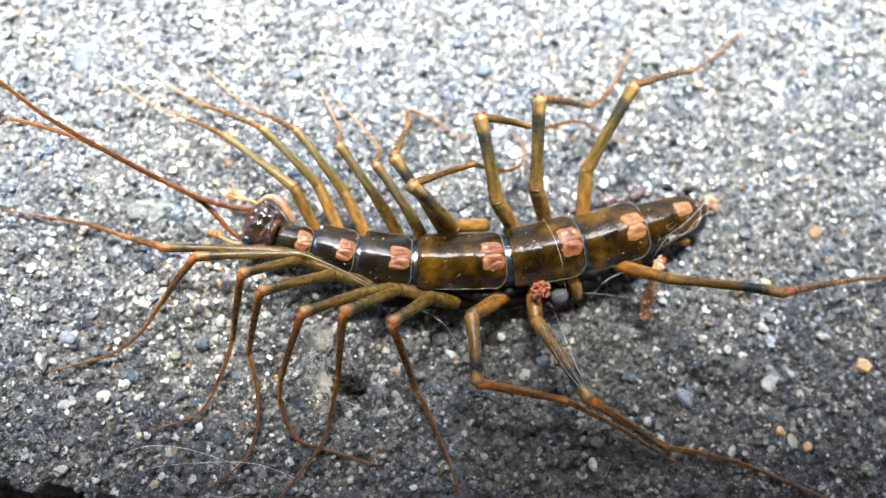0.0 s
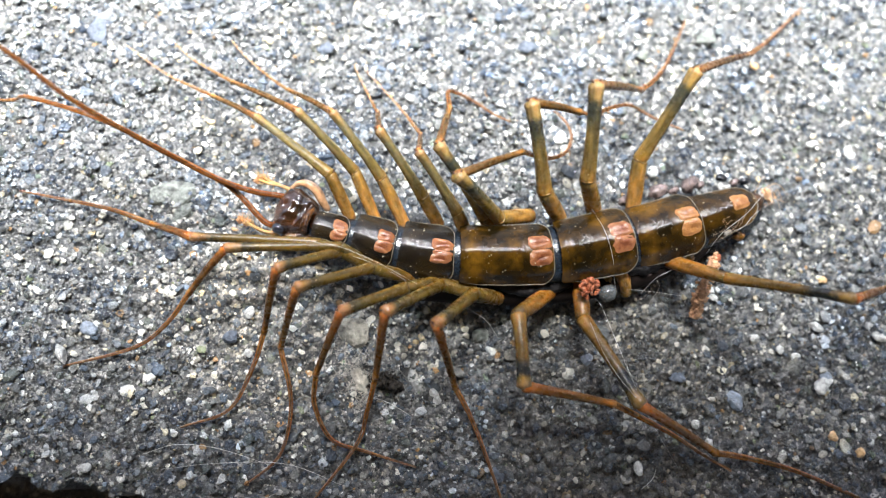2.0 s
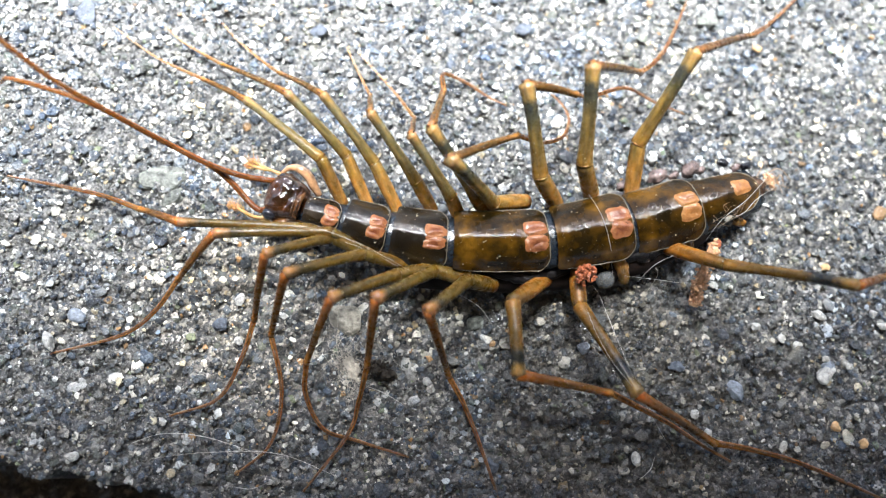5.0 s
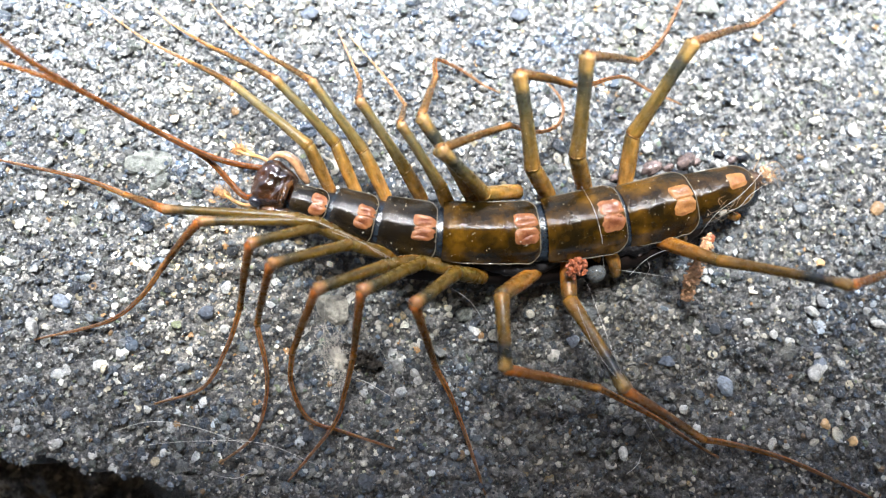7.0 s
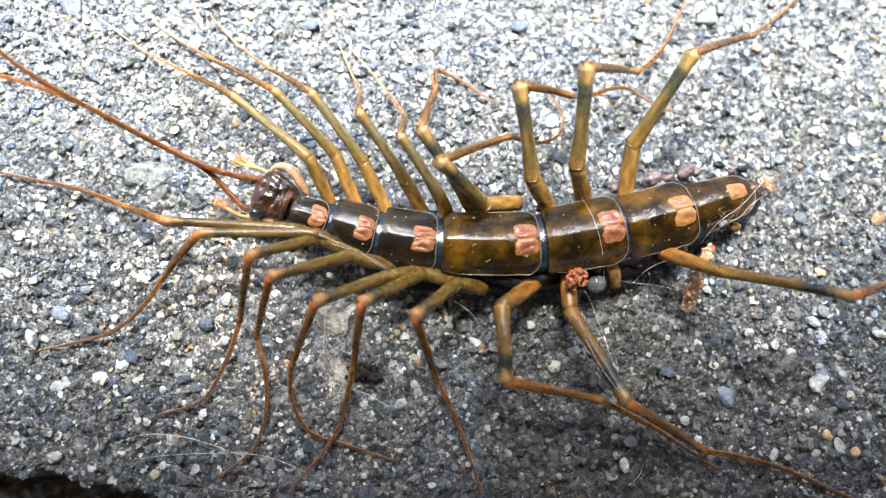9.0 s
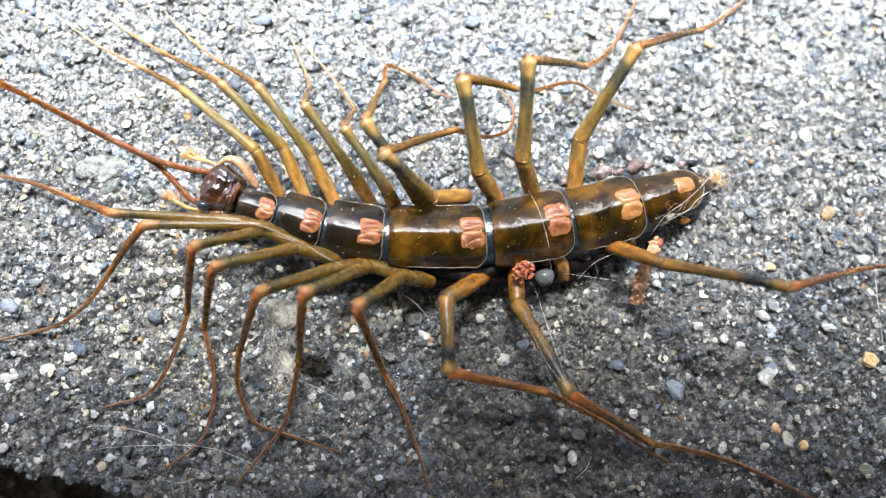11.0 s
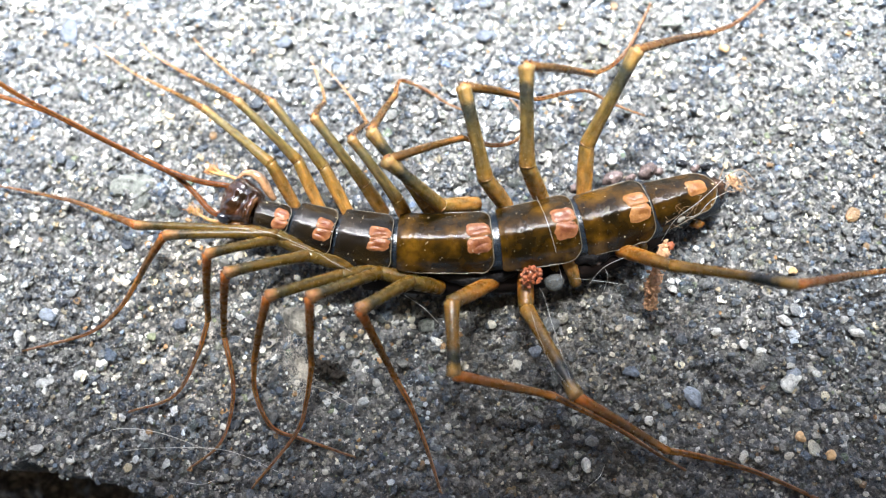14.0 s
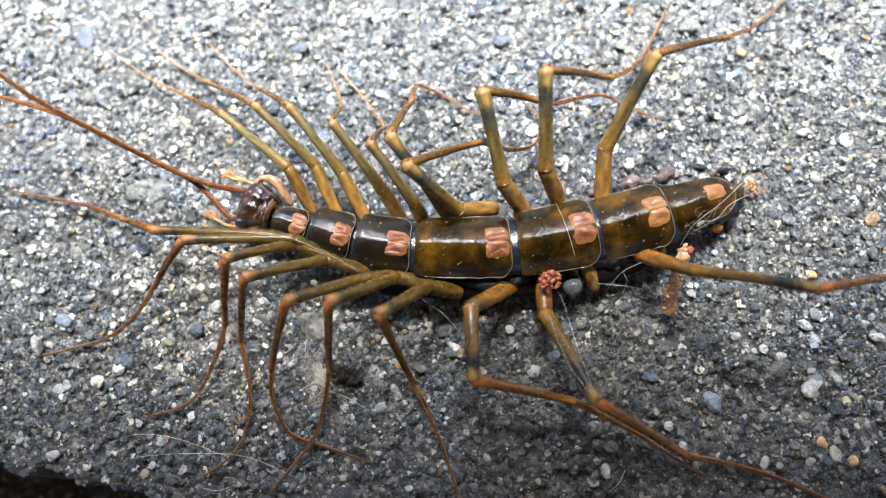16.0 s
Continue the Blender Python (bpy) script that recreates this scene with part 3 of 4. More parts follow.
def membrane():
    """The dark body that shows in the gaps between the plates."""
    half = (0.15, 0.19, 0.25, 0.285, 0.3, 0.32, 0.31, 0.24, 0.2)
    rows, n = [], 16
    for k in range(0, 7 * 12 + 1):
        q, d = on_spine(min(k // 12, 6), k / 12 - min(k // 12, 6))
        side = np.array((-d[1], d[0], 0))
        h = 0.95 * float(np.interp(k / 12, range(9), half))
        for b in range(2 * n):
            a = math.pi * 2 * b / (2 * n)
            up_down = 0.78 * h if math.sin(a) > 0 else 0.6 * h
            rows.append(q * (1, 1, 0) + side * h * math.cos(a) * (1 if math.sin(a) > -0.1 else 0.8) + (0, 0, q[2] - 0.1 - 0.78 * h + up_down * math.sin(a)))
    w = 2 * n
    faces = [(a * w + b, (a + 1) * w + b, (a + 1) * w + (b + 1) % w, a * w + (b + 1) % w) for a in range(84) for b in range(w)]
    faces += [tuple(range(w)), tuple(range(84 * w, 85 * w))[::-1]]
    return part("trunk", surface("trunk", rows, faces, [(0, 0)] * len(rows)), MEMBRANE, centipede, "dark bluish body between the plates")


membrane()
# the flank's near-black colour stands in for the shade under the plates
part("flank", tube("flank", [(-0.7, -0.18, 0.24), (0.0, -0.34, 0.19), (0.6, -0.43, 0.19), (1.4, -0.43, 0.18), (1.9, -0.32, 0.18), (2.3, -0.17, 0.17)], lambda f: 0.1 + 0.05 + 0.02 * noise.noise(Vector((f * 14, 3, 0))) * math.sin(math.pi * f), 40, 14), SHADED_FLANK, centipede, "flank under the plates, near black in place of shade")
# soft dark skin bulging out below the plates
for fold in ([(-1.2, 0.12, 0.34), (-0.85, -0.06, 0.36), (-0.5, -0.2, 0.37), (-0.1, -0.3, 0.36)], [(-0.05, -0.31, 0.36), (0.35, -0.42, 0.36), (0.75, -0.43, 0.34)], [(1.2, -0.4, 0.36), (1.55, -0.38, 0.34), (1.95, -0.33, 0.3)],
             [(2.1, -0.24, 0.3), (2.35, -0.2, 0.27), (2.6, -0.16, 0.24)]):
    part("side_fold", tube("side_fold", fold, lambda f: (0.055 + 0.03 * noise.noise(Vector((9 * f, fold[0][0], 1)))) * (0.5 + math.sin(math.pi * f)), 30, 12, 0.8), FOLD, centipede, "soft black skin fold")
# hind end: dark glossy nubs, amber bits and wrinkled bluish skin round the last plate
for at, size, turn, material, label in (((2.8, 0.08, 0.28), (0.13, 0.12, 0.08), 8, SHELL_PLAIN, "dark brown end plate"), ((2.872, -0.037, 0.22), (0.055, 0.045, 0.05), 35, NUB, "black glossy end nub"),
                                        ((2.8, -0.08, 0.22), (0.05, 0.04, 0.04), 60, NUB, "black glossy end nub"), ((2.733, -0.112, 0.24), (0.06, 0.045, 0.05), 30, AMBER_SHELL, "dark orange end plate"),
                                        ((2.575, -0.215, 0.24), (0.085, 0.05, 0.05), 160, AMBER_DEEP, "amber end plate"), ((2.607, 0.416, 0.2), (0.055, 0.042, 0.045), 160, NUB, "black glossy end nub"),
                                        ((2.813, 0.327, 0.25), (0.055, 0.04, 0.045), 170, NUB, "black glossy end nub"), ((2.72, 0.34, 0.22), (0.05, 0.04, 0.04), 20, COXA, "pinkish-grey end bit")):
    part("end_plate", blob("end_plate", at, size, turn, 0.4, at[0], 12, 18), material, centipede, label)
for k in range(5):
    u = k / 4
    at = (2.3 + 0.47 * u, -0.2 + 0.14 * u + 0.012 * math.sin(5 * k), 0.31 - 0.03 * u)
    part("end_fold", blob("end_fold", at, (0.085, 0.035, 0.035), 20 + 18 * math.sin(3 * k), 0.5, k, 10, 16), MEMBRANE, centipede, "wrinkled bluish skin under the last plate")
for at, size, turn in (((1.12, -0.42, 0.3), 0.08, 90), ((1.97, -0.39, 0.3), 0.09, 60)):
    part("coxa", blob("coxa", at, (size, size * 0.8, size * 0.6), turn, 0.35, at[0], 12, 16), AMBER, centipede, "amber leg socket")
for at, size in (((1.56, -0.42, 0.27), 0.085), ((0.745, 0.254, 0.28), 0.07), ((1.14, 0.3, 0.25), 0.06), ((1.52, 0.335, 0.25), 0.075), ((1.9, 0.385, 0.2), 0.1), ((2.08, 0.37, 0.17), 0.055), ((2.255, 0.4, 0.2), 0.1), ((2.37, 0.38, 0.17), 0.05), ((1.91, -0.38, 0.3), 0.07)):
    part("coxa", blob("coxa", at, (size, size * 0.75, size * 0.7), 20, 0.6, at[0], 10, 14), COXA, centipede, "pinkish-grey leg socket")
part("leg_stump", tube("leg_stump", [(1.25, -0.36, 0.35), (1.28, -0.47, 0.32), (1.32, -0.6, 0.17)], lambda f: 0.075 - 0.015 * f, 10, 12), AMBER, centipede, "short amber leg stump")

def toward(a, b, f):
    return tuple(p + (q - p) * f for p, q in zip(a, b))


def bowed(a, b, f, rise):
    x, y, z = toward(a, b, f)
    return (x, y, z + rise)


# head
def head_capsule():
    """Broad head: rounded in front, creased across behind, with a furrowed and dented crown."""
    middle, ahead, left = np.array((-1.8, 0.735, 0)), np.array((-0.84, 0.54, 0)), np.array((0.54, 0.84, 0))
    rows, uvs, na, nb = [], [], 46, 56
    for i in range(na + 1):
        a = 0.205 * math.sin((i / na - 0.5) * math.pi)
        wide = float(np.interp(a, (-0.205, -0.18, -0.12, -0.05, 0.04, 0.11, 0.16, 0.19, 0.205), (0.1, 0.155, 0.185, 0.212, 0.236, 0.222, 0.175, 0.11, 0.02)))
        crown = float(np.interp(a, (-0.205, -0.15, -0.06, 0.05, 0.13, 0.18, 0.205), (0.42, 0.475, 0.52, 0.53, 0.485, 0.42, 0.36)))
        for k in range(nb):
            t = 2 * math.pi * k / nb
            c, n = math.cos(t), math.sin(t)
            b = wide * math.copysign(abs(c) ** 0.85, c)
            z = 0.33 + ((crown - 0.33) if n > 0 else 0.1) * math.copysign(abs(n) ** 0.8, n)
            if n > 0:
                v = Vector((a * 11, b * 11, 0.7))
                z += n * (0.026 * noise.noise(v) + 0.018 * noise.noise(v * 2.3) - 0.03 * math.exp(-((a + 0.075 - 0.05 * abs(b) / 0.2) / 0.018) ** 2)
                          + 0.02 * math.exp(-((a + 0.105) / 0.012) ** 2) + 0.018 * math.exp(-((a + 0.14) / 0.01) ** 2)
                          - 0.02 * math.exp(-(b / 0.02) ** 2) * (a > -0.07) - 0.018 * math.exp(-((abs(b) - 0.1 - 0.25 * a) / 0.016) ** 2) * (a > -0.06))
            rows.append(middle + a * ahead + b * left + (0, 0, z))
            uvs.append((i / na, k / nb))
    faces = [(i * nb + k, i * nb + (k + 1) % nb, (i + 1) * nb + (k + 1) % nb, (i + 1) * nb + k) for i in range(na) for k in range(nb)]
    faces += [tuple(range(nb))[::-1], tuple(range(na * nb, (na + 1) * nb))]
    return surface("head", rows, faces, uvs)


head = part("head", head_capsule(), HEAD, centipede, "glossy dark reddish-brown head")
part("collar", tube("collar", [(-1.775, 0.475, 0.36), (-1.735, 0.555, 0.46), (-1.675, 0.655, 0.475), (-1.6, 0.775, 0.37)], lambda f: 0.022 + 0.014 * math.sin(math.pi * f), 20, 14), AMBER_SHELL, head, "amber-brown neck ring")
for k, (a, b) in enumerate((((-1.795, 0.505, 0.44), (-1.69, 0.685, 0.52)), ((-1.765, 0.49, 0.44), (-1.655, 0.67, 0.51)))):
    part("crease", tube("crease", [a, bowed(a, b, 0.5, 0.04), b], lambda f: 0.009 * math.sin(math.pi * min(0.97, f + 0.03)) + 0.002, 12, 6), AMBER_SHELL, head, "golden brown ridge behind the head")
part("cheek", tube("cheek", [(-1.95, 0.53, 0.3), (-1.86, 0.49, 0.34), (-1.76, 0.45, 0.34), (-1.68, 0.43, 0.3)], lambda f: 0.052 + 0.012 * math.sin(math.pi * f), 16, 12), AMBER_SHELL, head, "reddish amber cheek")
part("eye", blob("eye", (-1.985, 0.59, 0.395), (0.07, 0.056, 0.068), -30), EYE, head, "black bulging eye")
part("eye", blob("eye", (-1.79, 0.915, 0.4), (0.06, 0.05, 0.06), -30), EYE, head, "black bulging eye")
part("forcipule", tube("forcipule", [(-1.49, 0.73, 0.28), (-1.525, 0.8, 0.34), (-1.565, 0.91, 0.39), (-1.64, 0.985, 0.41), (-1.73, 1.01, 0.4), (-1.81, 0.98, 0.36)], lambda f: 0.03 + 0.022 * math.sin(math.pi * min(1, f * 1.15)) - 0.008 * f, 24, 14), FANG, head, "curved pale amber fang")
part("forcipule", tube("forcipule", [(-1.62, 0.4, 0.3), (-1.8, 0.44, 0.31), (-1.95, 0.49, 0.31), (-2.05, 0.55, 0.3)], lambda f: 0.055 - 0.03 * f, 18, 12), FANG, head, "curved pale amber fang")
for line in ([(-2.0, 0.57, 0.33), (-2.12, 0.6, 0.32), (-2.25, 0.7, 0.27), (-2.36, 0.79, 0.22)], [(-2.0, 0.54, 0.33), (-2.16, 0.62, 0.29), (-2.3, 0.75, 0.24)],
             [(-1.8, 0.96, 0.33), (-1.9, 1.03, 0.34), (-2.02, 1.09, 0.3), (-2.13, 1.16, 0.25)], [(-1.8, 0.97, 0.33), (-1.95, 1.07, 0.31), (-2.08, 1.18, 0.26)]):
    part("palp", tube("palp", line, lambda f: 0.02 - 0.008 * f + 0.008 * math.exp(-((f - 1) / 0.15) ** 2), 14, 8), PALP, head, "pale straw-coloured palp")
    whiskers = random.Random(int(100 * line[1][0]))
    part("palp_tip", blob("palp_tip", line[-1], (0.035, 0.03, 0.028), 30, 0.9, line[1][0], 10, 14), FEELER_TIP, head, "feathery orange palp tip")
    for k in range(24):
        foot = Vector(toward(line[1], line[-1], min(1.0, whiskers.random() ** 0.45)))
        way = Vector((whiskers.gauss(-0.03, 0.05), whiskers.gauss(0.03, 0.05), whiskers.gauss(0, 0.04)))
        part("whisker", tube("whisker", [foot, foot + way * 0.6, foot + way + Vector((-0.01, 0.01, 0))], lambda f: 0.004 * (1 - 0.7 * f), 4, 4), PALP, head)
part("antenna", tube("antenna", [(-1.88, 0.9, 0.4), (-2.17, 0.98, 0.48), (-2.46, 1.11, 0.62), (-2.86, 1.36, 0.86), (-3.29, 1.63, 1.14), (-3.89, 1.94, 1.15), (-4.19, 2.13, 0.76), (-4.65, 2.36, 0.39)], lambda f: 0.03 - 0.016 * f, 110, 8), FEELER, head, "long thin rust-brown antenna")
part("antenna", tube("antenna", [(-1.98, 0.64, 0.4), (-2.11, 0.69, 0.36), (-2.39, 1.07, 0.49), (-2.86, 1.35, 0.92), (-3.4, 1.68, 1.49), (-3.79, 2.02, 1.95), (-4.28, 2.25, 2.32), (-4.78, 2.48, 2.69)], lambda f: 0.03 - 0.016 * f, 110, 8), FEELER, head, "long thin rust-brown antenna")

# legs: hip, thigh joint, knee, ankle, then the tarsus to its tip; thickness; whether the femur is banded
LEGS = [
    # far side
    ((-1.28, 0.6, 0.3), (-1.402, 0.958, 0.677), (-2.027, 1.707, 0.535), (-2.458, 2.108, 0.293), [(-2.943, 2.55, 0.034), (-3.306, 2.912, 0.095)], 0.85, 0),
    ((-1.03, 0.5, 0.3), (-1.168, 0.999, 0.536), (-1.605, 1.557, 0.897), (-2.282, 2.333, 0.097), [(-2.64, 2.67, 0.02), (-2.819, 2.887, 0.041)], 0.85, 0),
    ((-0.76, 0.42, 0.32), (-0.921, 0.887, 0.542), (-1.283, 1.482, 0.909), (-1.695, 2.071, 0.247), [(-1.854, 2.289, 0.098), (-2.096, 2.612, 0.043), (-2.223, 2.822, 0.044)], 0.9, 0),
    ((-0.426, 0.403, 0.242), (-0.553, 0.654, 0.491), (-0.887, 1.202, 1.011), (-0.842, 1.608, 0.438), [(-0.866, 1.817, 0.209), (-0.924, 2.106, 0.068), (-0.981, 2.354, 0.028)], 0.95, 0),
    ((-0.19, 0.22, 0.4), (-0.26, 0.429, 0.545), (-0.568, 0.912, 1.069), (-0.449, 1.328, 0.388), [(-0.589, 1.749, 0.14), (-0.858, 2.261, 0.02)], 0.95, 0),
    ((0.1, 0.2, 0.35), (0, 0.35, 0.5), (-0.378, 0.94, 1.084), (-0.125, 1.514, 0.52), [(-0.048, 1.819, 0.204), (0.181, 1.734, 0.094), (0.381, 1.549, 0.083), (0.549, 1.423, 0.093)], 1, 1),
    ((0.508, 0.335, 0.263), (0.138, 0.31, 0.498), (-0.275, 0.597, 1.187), (0.446, 0.855, 0.769), [(0.761, 0.863, 0.41), (1.022, 0.952, 0.217), (1.141, 1.131, 0.166), (1.13, 1.311, 0.118), (1.06, 1.495, 0.028)], 1.1, 1),
    ((0.781, 0.243, 0.319), (0.601, 0.45, 0.674), (0.514, 1.146, 1.251), (1.035, 1.102, 0.941), [(1.273, 1.187, 0.609), (1.792, 1.364, 0.22), (2.085, 1.2, 0.137), (2.396, 1.037, 0.075)], 1.15, 1),
    ((1.15, 0.2, 0.3), (0.992, 0.462, 0.832), (1.072, 1.146, 1.454), (1.864, 1.397, 0.509), [(2.133, 1.579, 0.228), (2.356, 1.771, 0.101), (2.493, 1.939, 0.078), (2.755, 2.309, 0.063)], 1.15, 1),
    ((1.55, 0.22, 0.3), (1.619, 0.631, 0.63), (2.102, 1.207, 1.274), (3.035, 1.55, 0.662), [(3.6, 1.9, 0.12), (4.15, 2.27, 0.02)], 1.1, 1),
    # near side
    ((-1.3, 0.2, 0.35), (-1.6, 0.33, 0.6), (-2.771, 0.595, 0.589), (-3.2, 0.88, 0.26), [(-3.65, 1.15, 0.14), (-4.508, 1.513, 0.02)], 0.75, 2),
    ((-1.15, 0.08, 0.35), (-1.42, 0.24, 0.7), (-2.435, 0.384, 0.789), (-2.93, 0.13, 0.27), [(-3.2, -0.1, 0.14), (-3.545, -0.266, 0.08), (-4.24, -0.32, 0.02)], 0.8, 2),
    ((-1, -0.03, 0.4), (-1.432, 0.204, 0.65), (-1.992, 0.07, 1.016), (-2.28, -0.36, 0.23), [(-2.46, -0.681, 0.12), (-2.738, -1.018, 0.06), (-3.21, -1.097, 0.02)], 0.85, 2),
    ((-0.75, -0.13, 0.4), (-1.17, 0, 0.65), (-1.841, -0.133, 1.025), (-2.15, -0.53, 0.2), [(-2.14, -1.07, 0.1), (-2.319, -1.523, 0.05), (-2.68, -1.74, 0.02)], 0.9, 2),
    ((-0.5, -0.2, 0.4), (-0.89, -0.24, 0.64), (-1.494, -0.408, 1.031), (-1.847, -0.858, 0.35), [(-1.916, -1.132, 0.15), (-1.809, -1.473, 0.08), (-1.509, -1.647, 0.04), (-1.061, -1.882, 0.02)], 0.95, 2),
    ((-0.22, -0.35, 0.4), (-0.535, -0.237, 0.482), (-1.121, -0.491, 1.085), (-1.3, -0.99, 0.4), [(-1.441, -1.294, 0.15), (-1.59, -1.57, 0.08), (-2.082, -2.007, 0.02)], 1, 2),
    ((0.01, -0.44, 0.3), (-0.263, -0.401, 0.611), (-0.7, -0.677, 1.116), (-0.562, -1.21, 0.205), [(-0.46, -1.5, 0.1), (-0.38, -1.87, 0.05), (-0.287, -2.446, 0.02)], 1.05, 2),
    ((0.56, -0.45, 0.24), (0.09, -0.681, 0.737), (0.004, -1.326, 0.773), (0.87, -1.639, 0.45), [(1.411, -2.011, 0.2), (1.75, -2.3, 0.06), (2, -2.5, 0.02)], 1.1, 3),
    ((0.84, -0.42, 0.3), (0.78, -0.79, 0.36), (1.035, -1.686, 0.715), (1.84, -2.29, 0.15), [(2.2, -2.42, 0.08), (2.7, -2.66, 0.04), (3.44, -3.154, 0.02)], 1.1, 3),
    ((1.75, -0.35, 0.3), (2.104, -0.69, 0.771), (2.838, -1.131, 1.471), (4.003, -1.018, 0.5), [(4.4, -1, 0.25), (4.787, -1.01, 0.1), (5.4, -1, 0.02)], 0.84, 3),
]


def leg(hip, thigh, knee, ankle, tarsus, thick, style):
    r = 0.069 * thick
    dark = style > 1
    shin = (0.032 if style == 0 else 0.042) + 0.03 * max(0.0, thick - 0.9) * (1.5 if style == 3 else 0.5)
    limb = part("leg", tube("leg", [hip, toward(hip, thigh, 0.5), thigh], lambda f: r * (0.98 + 0.07 * math.sin(math.pi * f) + (0.3 * (1 - f) if hip[0] > 1.6 else 0.0)), 10, 14), AMBER_DEEP if style == 3 else THIGH_DARK if dark else AMBER, centipede,
                "jointed leg with a deep amber thigh" if style == 3 else "jointed leg with an olive thigh" if dark else "jointed leg with an amber thigh")
    femur = [thigh, bowed(thigh, knee, 0.35, 0.03), bowed(thigh, knee, 0.7, 0.03), knee]
    part("femur", tube("femur", femur, lambda f: r * (1.0 + 0.02 * math.exp(-(f / 0.05) ** 2) - 0.13 * math.sin(math.pi * min(1, f * 1.1)) - (0.32 if style == 0 else 0.16) * f + (0.08 if style == 0 else 0.12) * math.exp(-((f - 1) / 0.07) ** 2)), 26, 14),
         (OLIVE, BANDED, OLIVE_DARK, BANDED_DARK)[style], limb, ("olive femur", "olive femur with a dark band", "dark olive femur", "dark olive femur with a black band")[style])
    part("knee", blob("knee", toward(knee, ankle, 0.03), (r * (0.44 if style == 0 else 0.54), r * (0.44 if style == 0 else 0.54), r * 0.46), 0, 0.8, knee[0], 12, 16), KNEE, limb, "orange knee joint")
    part("tibia", tube("tibia", [knee, bowed(knee, ankle, 0.5, 0.03), ankle], lambda f: shin * (1 - 0.33 * f + 0.14 * math.exp(-((f - 1) / 0.05) ** 2) + 0.1 * math.exp(-(f / 0.08) ** 2)), 20, 10), TIBIA_RED if dark else TIBIA_FLECKED if hip[0] > 1.5 else TIBIA, limb, "slender brown tibia")
    part("tarsus", tube("tarsus", [ankle, *tarsus], lambda f: shin * ((0.56 if style == 0 else 0.64) - 0.4 * f), 16 + 14 * len(tarsus), 10, 0.7), TARSUS_PALE if style == 0 else TARSUS, limb, "thin ribbed peach tarsus" if style == 0 else "thin ribbed rust-brown tarsus")
    if not dark:
        # a broken pale ring where the femur meets the thigh
        way = (Vector(knee) - Vector(thigh)).normalized()
        side = way.cross(Vector((0, 0, 1))).normalized()
        over = side.cross(way)
        arc = [Vector(thigh) + way * r * 0.1 + (side * math.cos(a) + over * math.sin(a)) * r * 1.03 for a in (0.5, 0.9, 1.3, 1.7, 2.1, 2.5)]
        part("joint_ring", tube("joint_ring", arc, lambda f: r * (0.02 + 0.07 * max(0.0, math.sin(11 * f + 40 * thick))), 20, 5), PALP, limb, "thin pale ring at the joint")
    # short dark spurs at the joints
    for centre, size in ((knee, 0.8), (thigh, 1.0)):
        for turn in (0.6, 2.6):
            way = Vector((math.cos(turn), math.sin(turn), 0.75)).normalized()
            foot = Vector(centre) + way * r * 0.72 * size
            part("spur", tube("spur", [foot, foot + way * r * 0.2, foot + way * r * 0.42], lambda f: r * 0.16 * (1 - 0.8 * f), 4, 6), SPINE, limb, "tiny dark spur")
    return limb


for row in LEGS:
    leg(*row)


# ---- litter on and round the animal ----
def stone_chip(at, size, turn, material, label, seed):
    """An angular stone set in the slab."""
    rng = random.Random(seed)
    bm = bmesh.new()
    bmesh.ops.create_icosphere(bm, subdivisions=3, radius=1)
    cuts = [Vector((rng.gauss(0, 1), rng.gauss(0, 1), rng.gauss(0, 1))).normalized() for _ in range(9)]
    levels = [rng.uniform(0.55, 0.85) for _ in cuts]
    for v in bm.verts:
        for way, level in zip(cuts, levels):
            over = v.co.dot(way) - level
            if over > 0:
                v.co -= over * way
        v.co *= 1 + 0.1 * noise.noise(v.co * 3 + Vector((seed, 0, 0)))
        v.co = Matrix.Rotation(radians(turn), 3, "Z") @ Vector((v.co.x * size[0], v.co.y * size[1], v.co.z * size[2]))
        v.co = (v.co + Vector(at)) * CM
    me = bpy.data.meshes.new("stone_chip")
    bm.to_mesh(me)
    bm.free()
    return tagged(part("stone_chip", me, material), label, "stone", "stone chips in the slab")


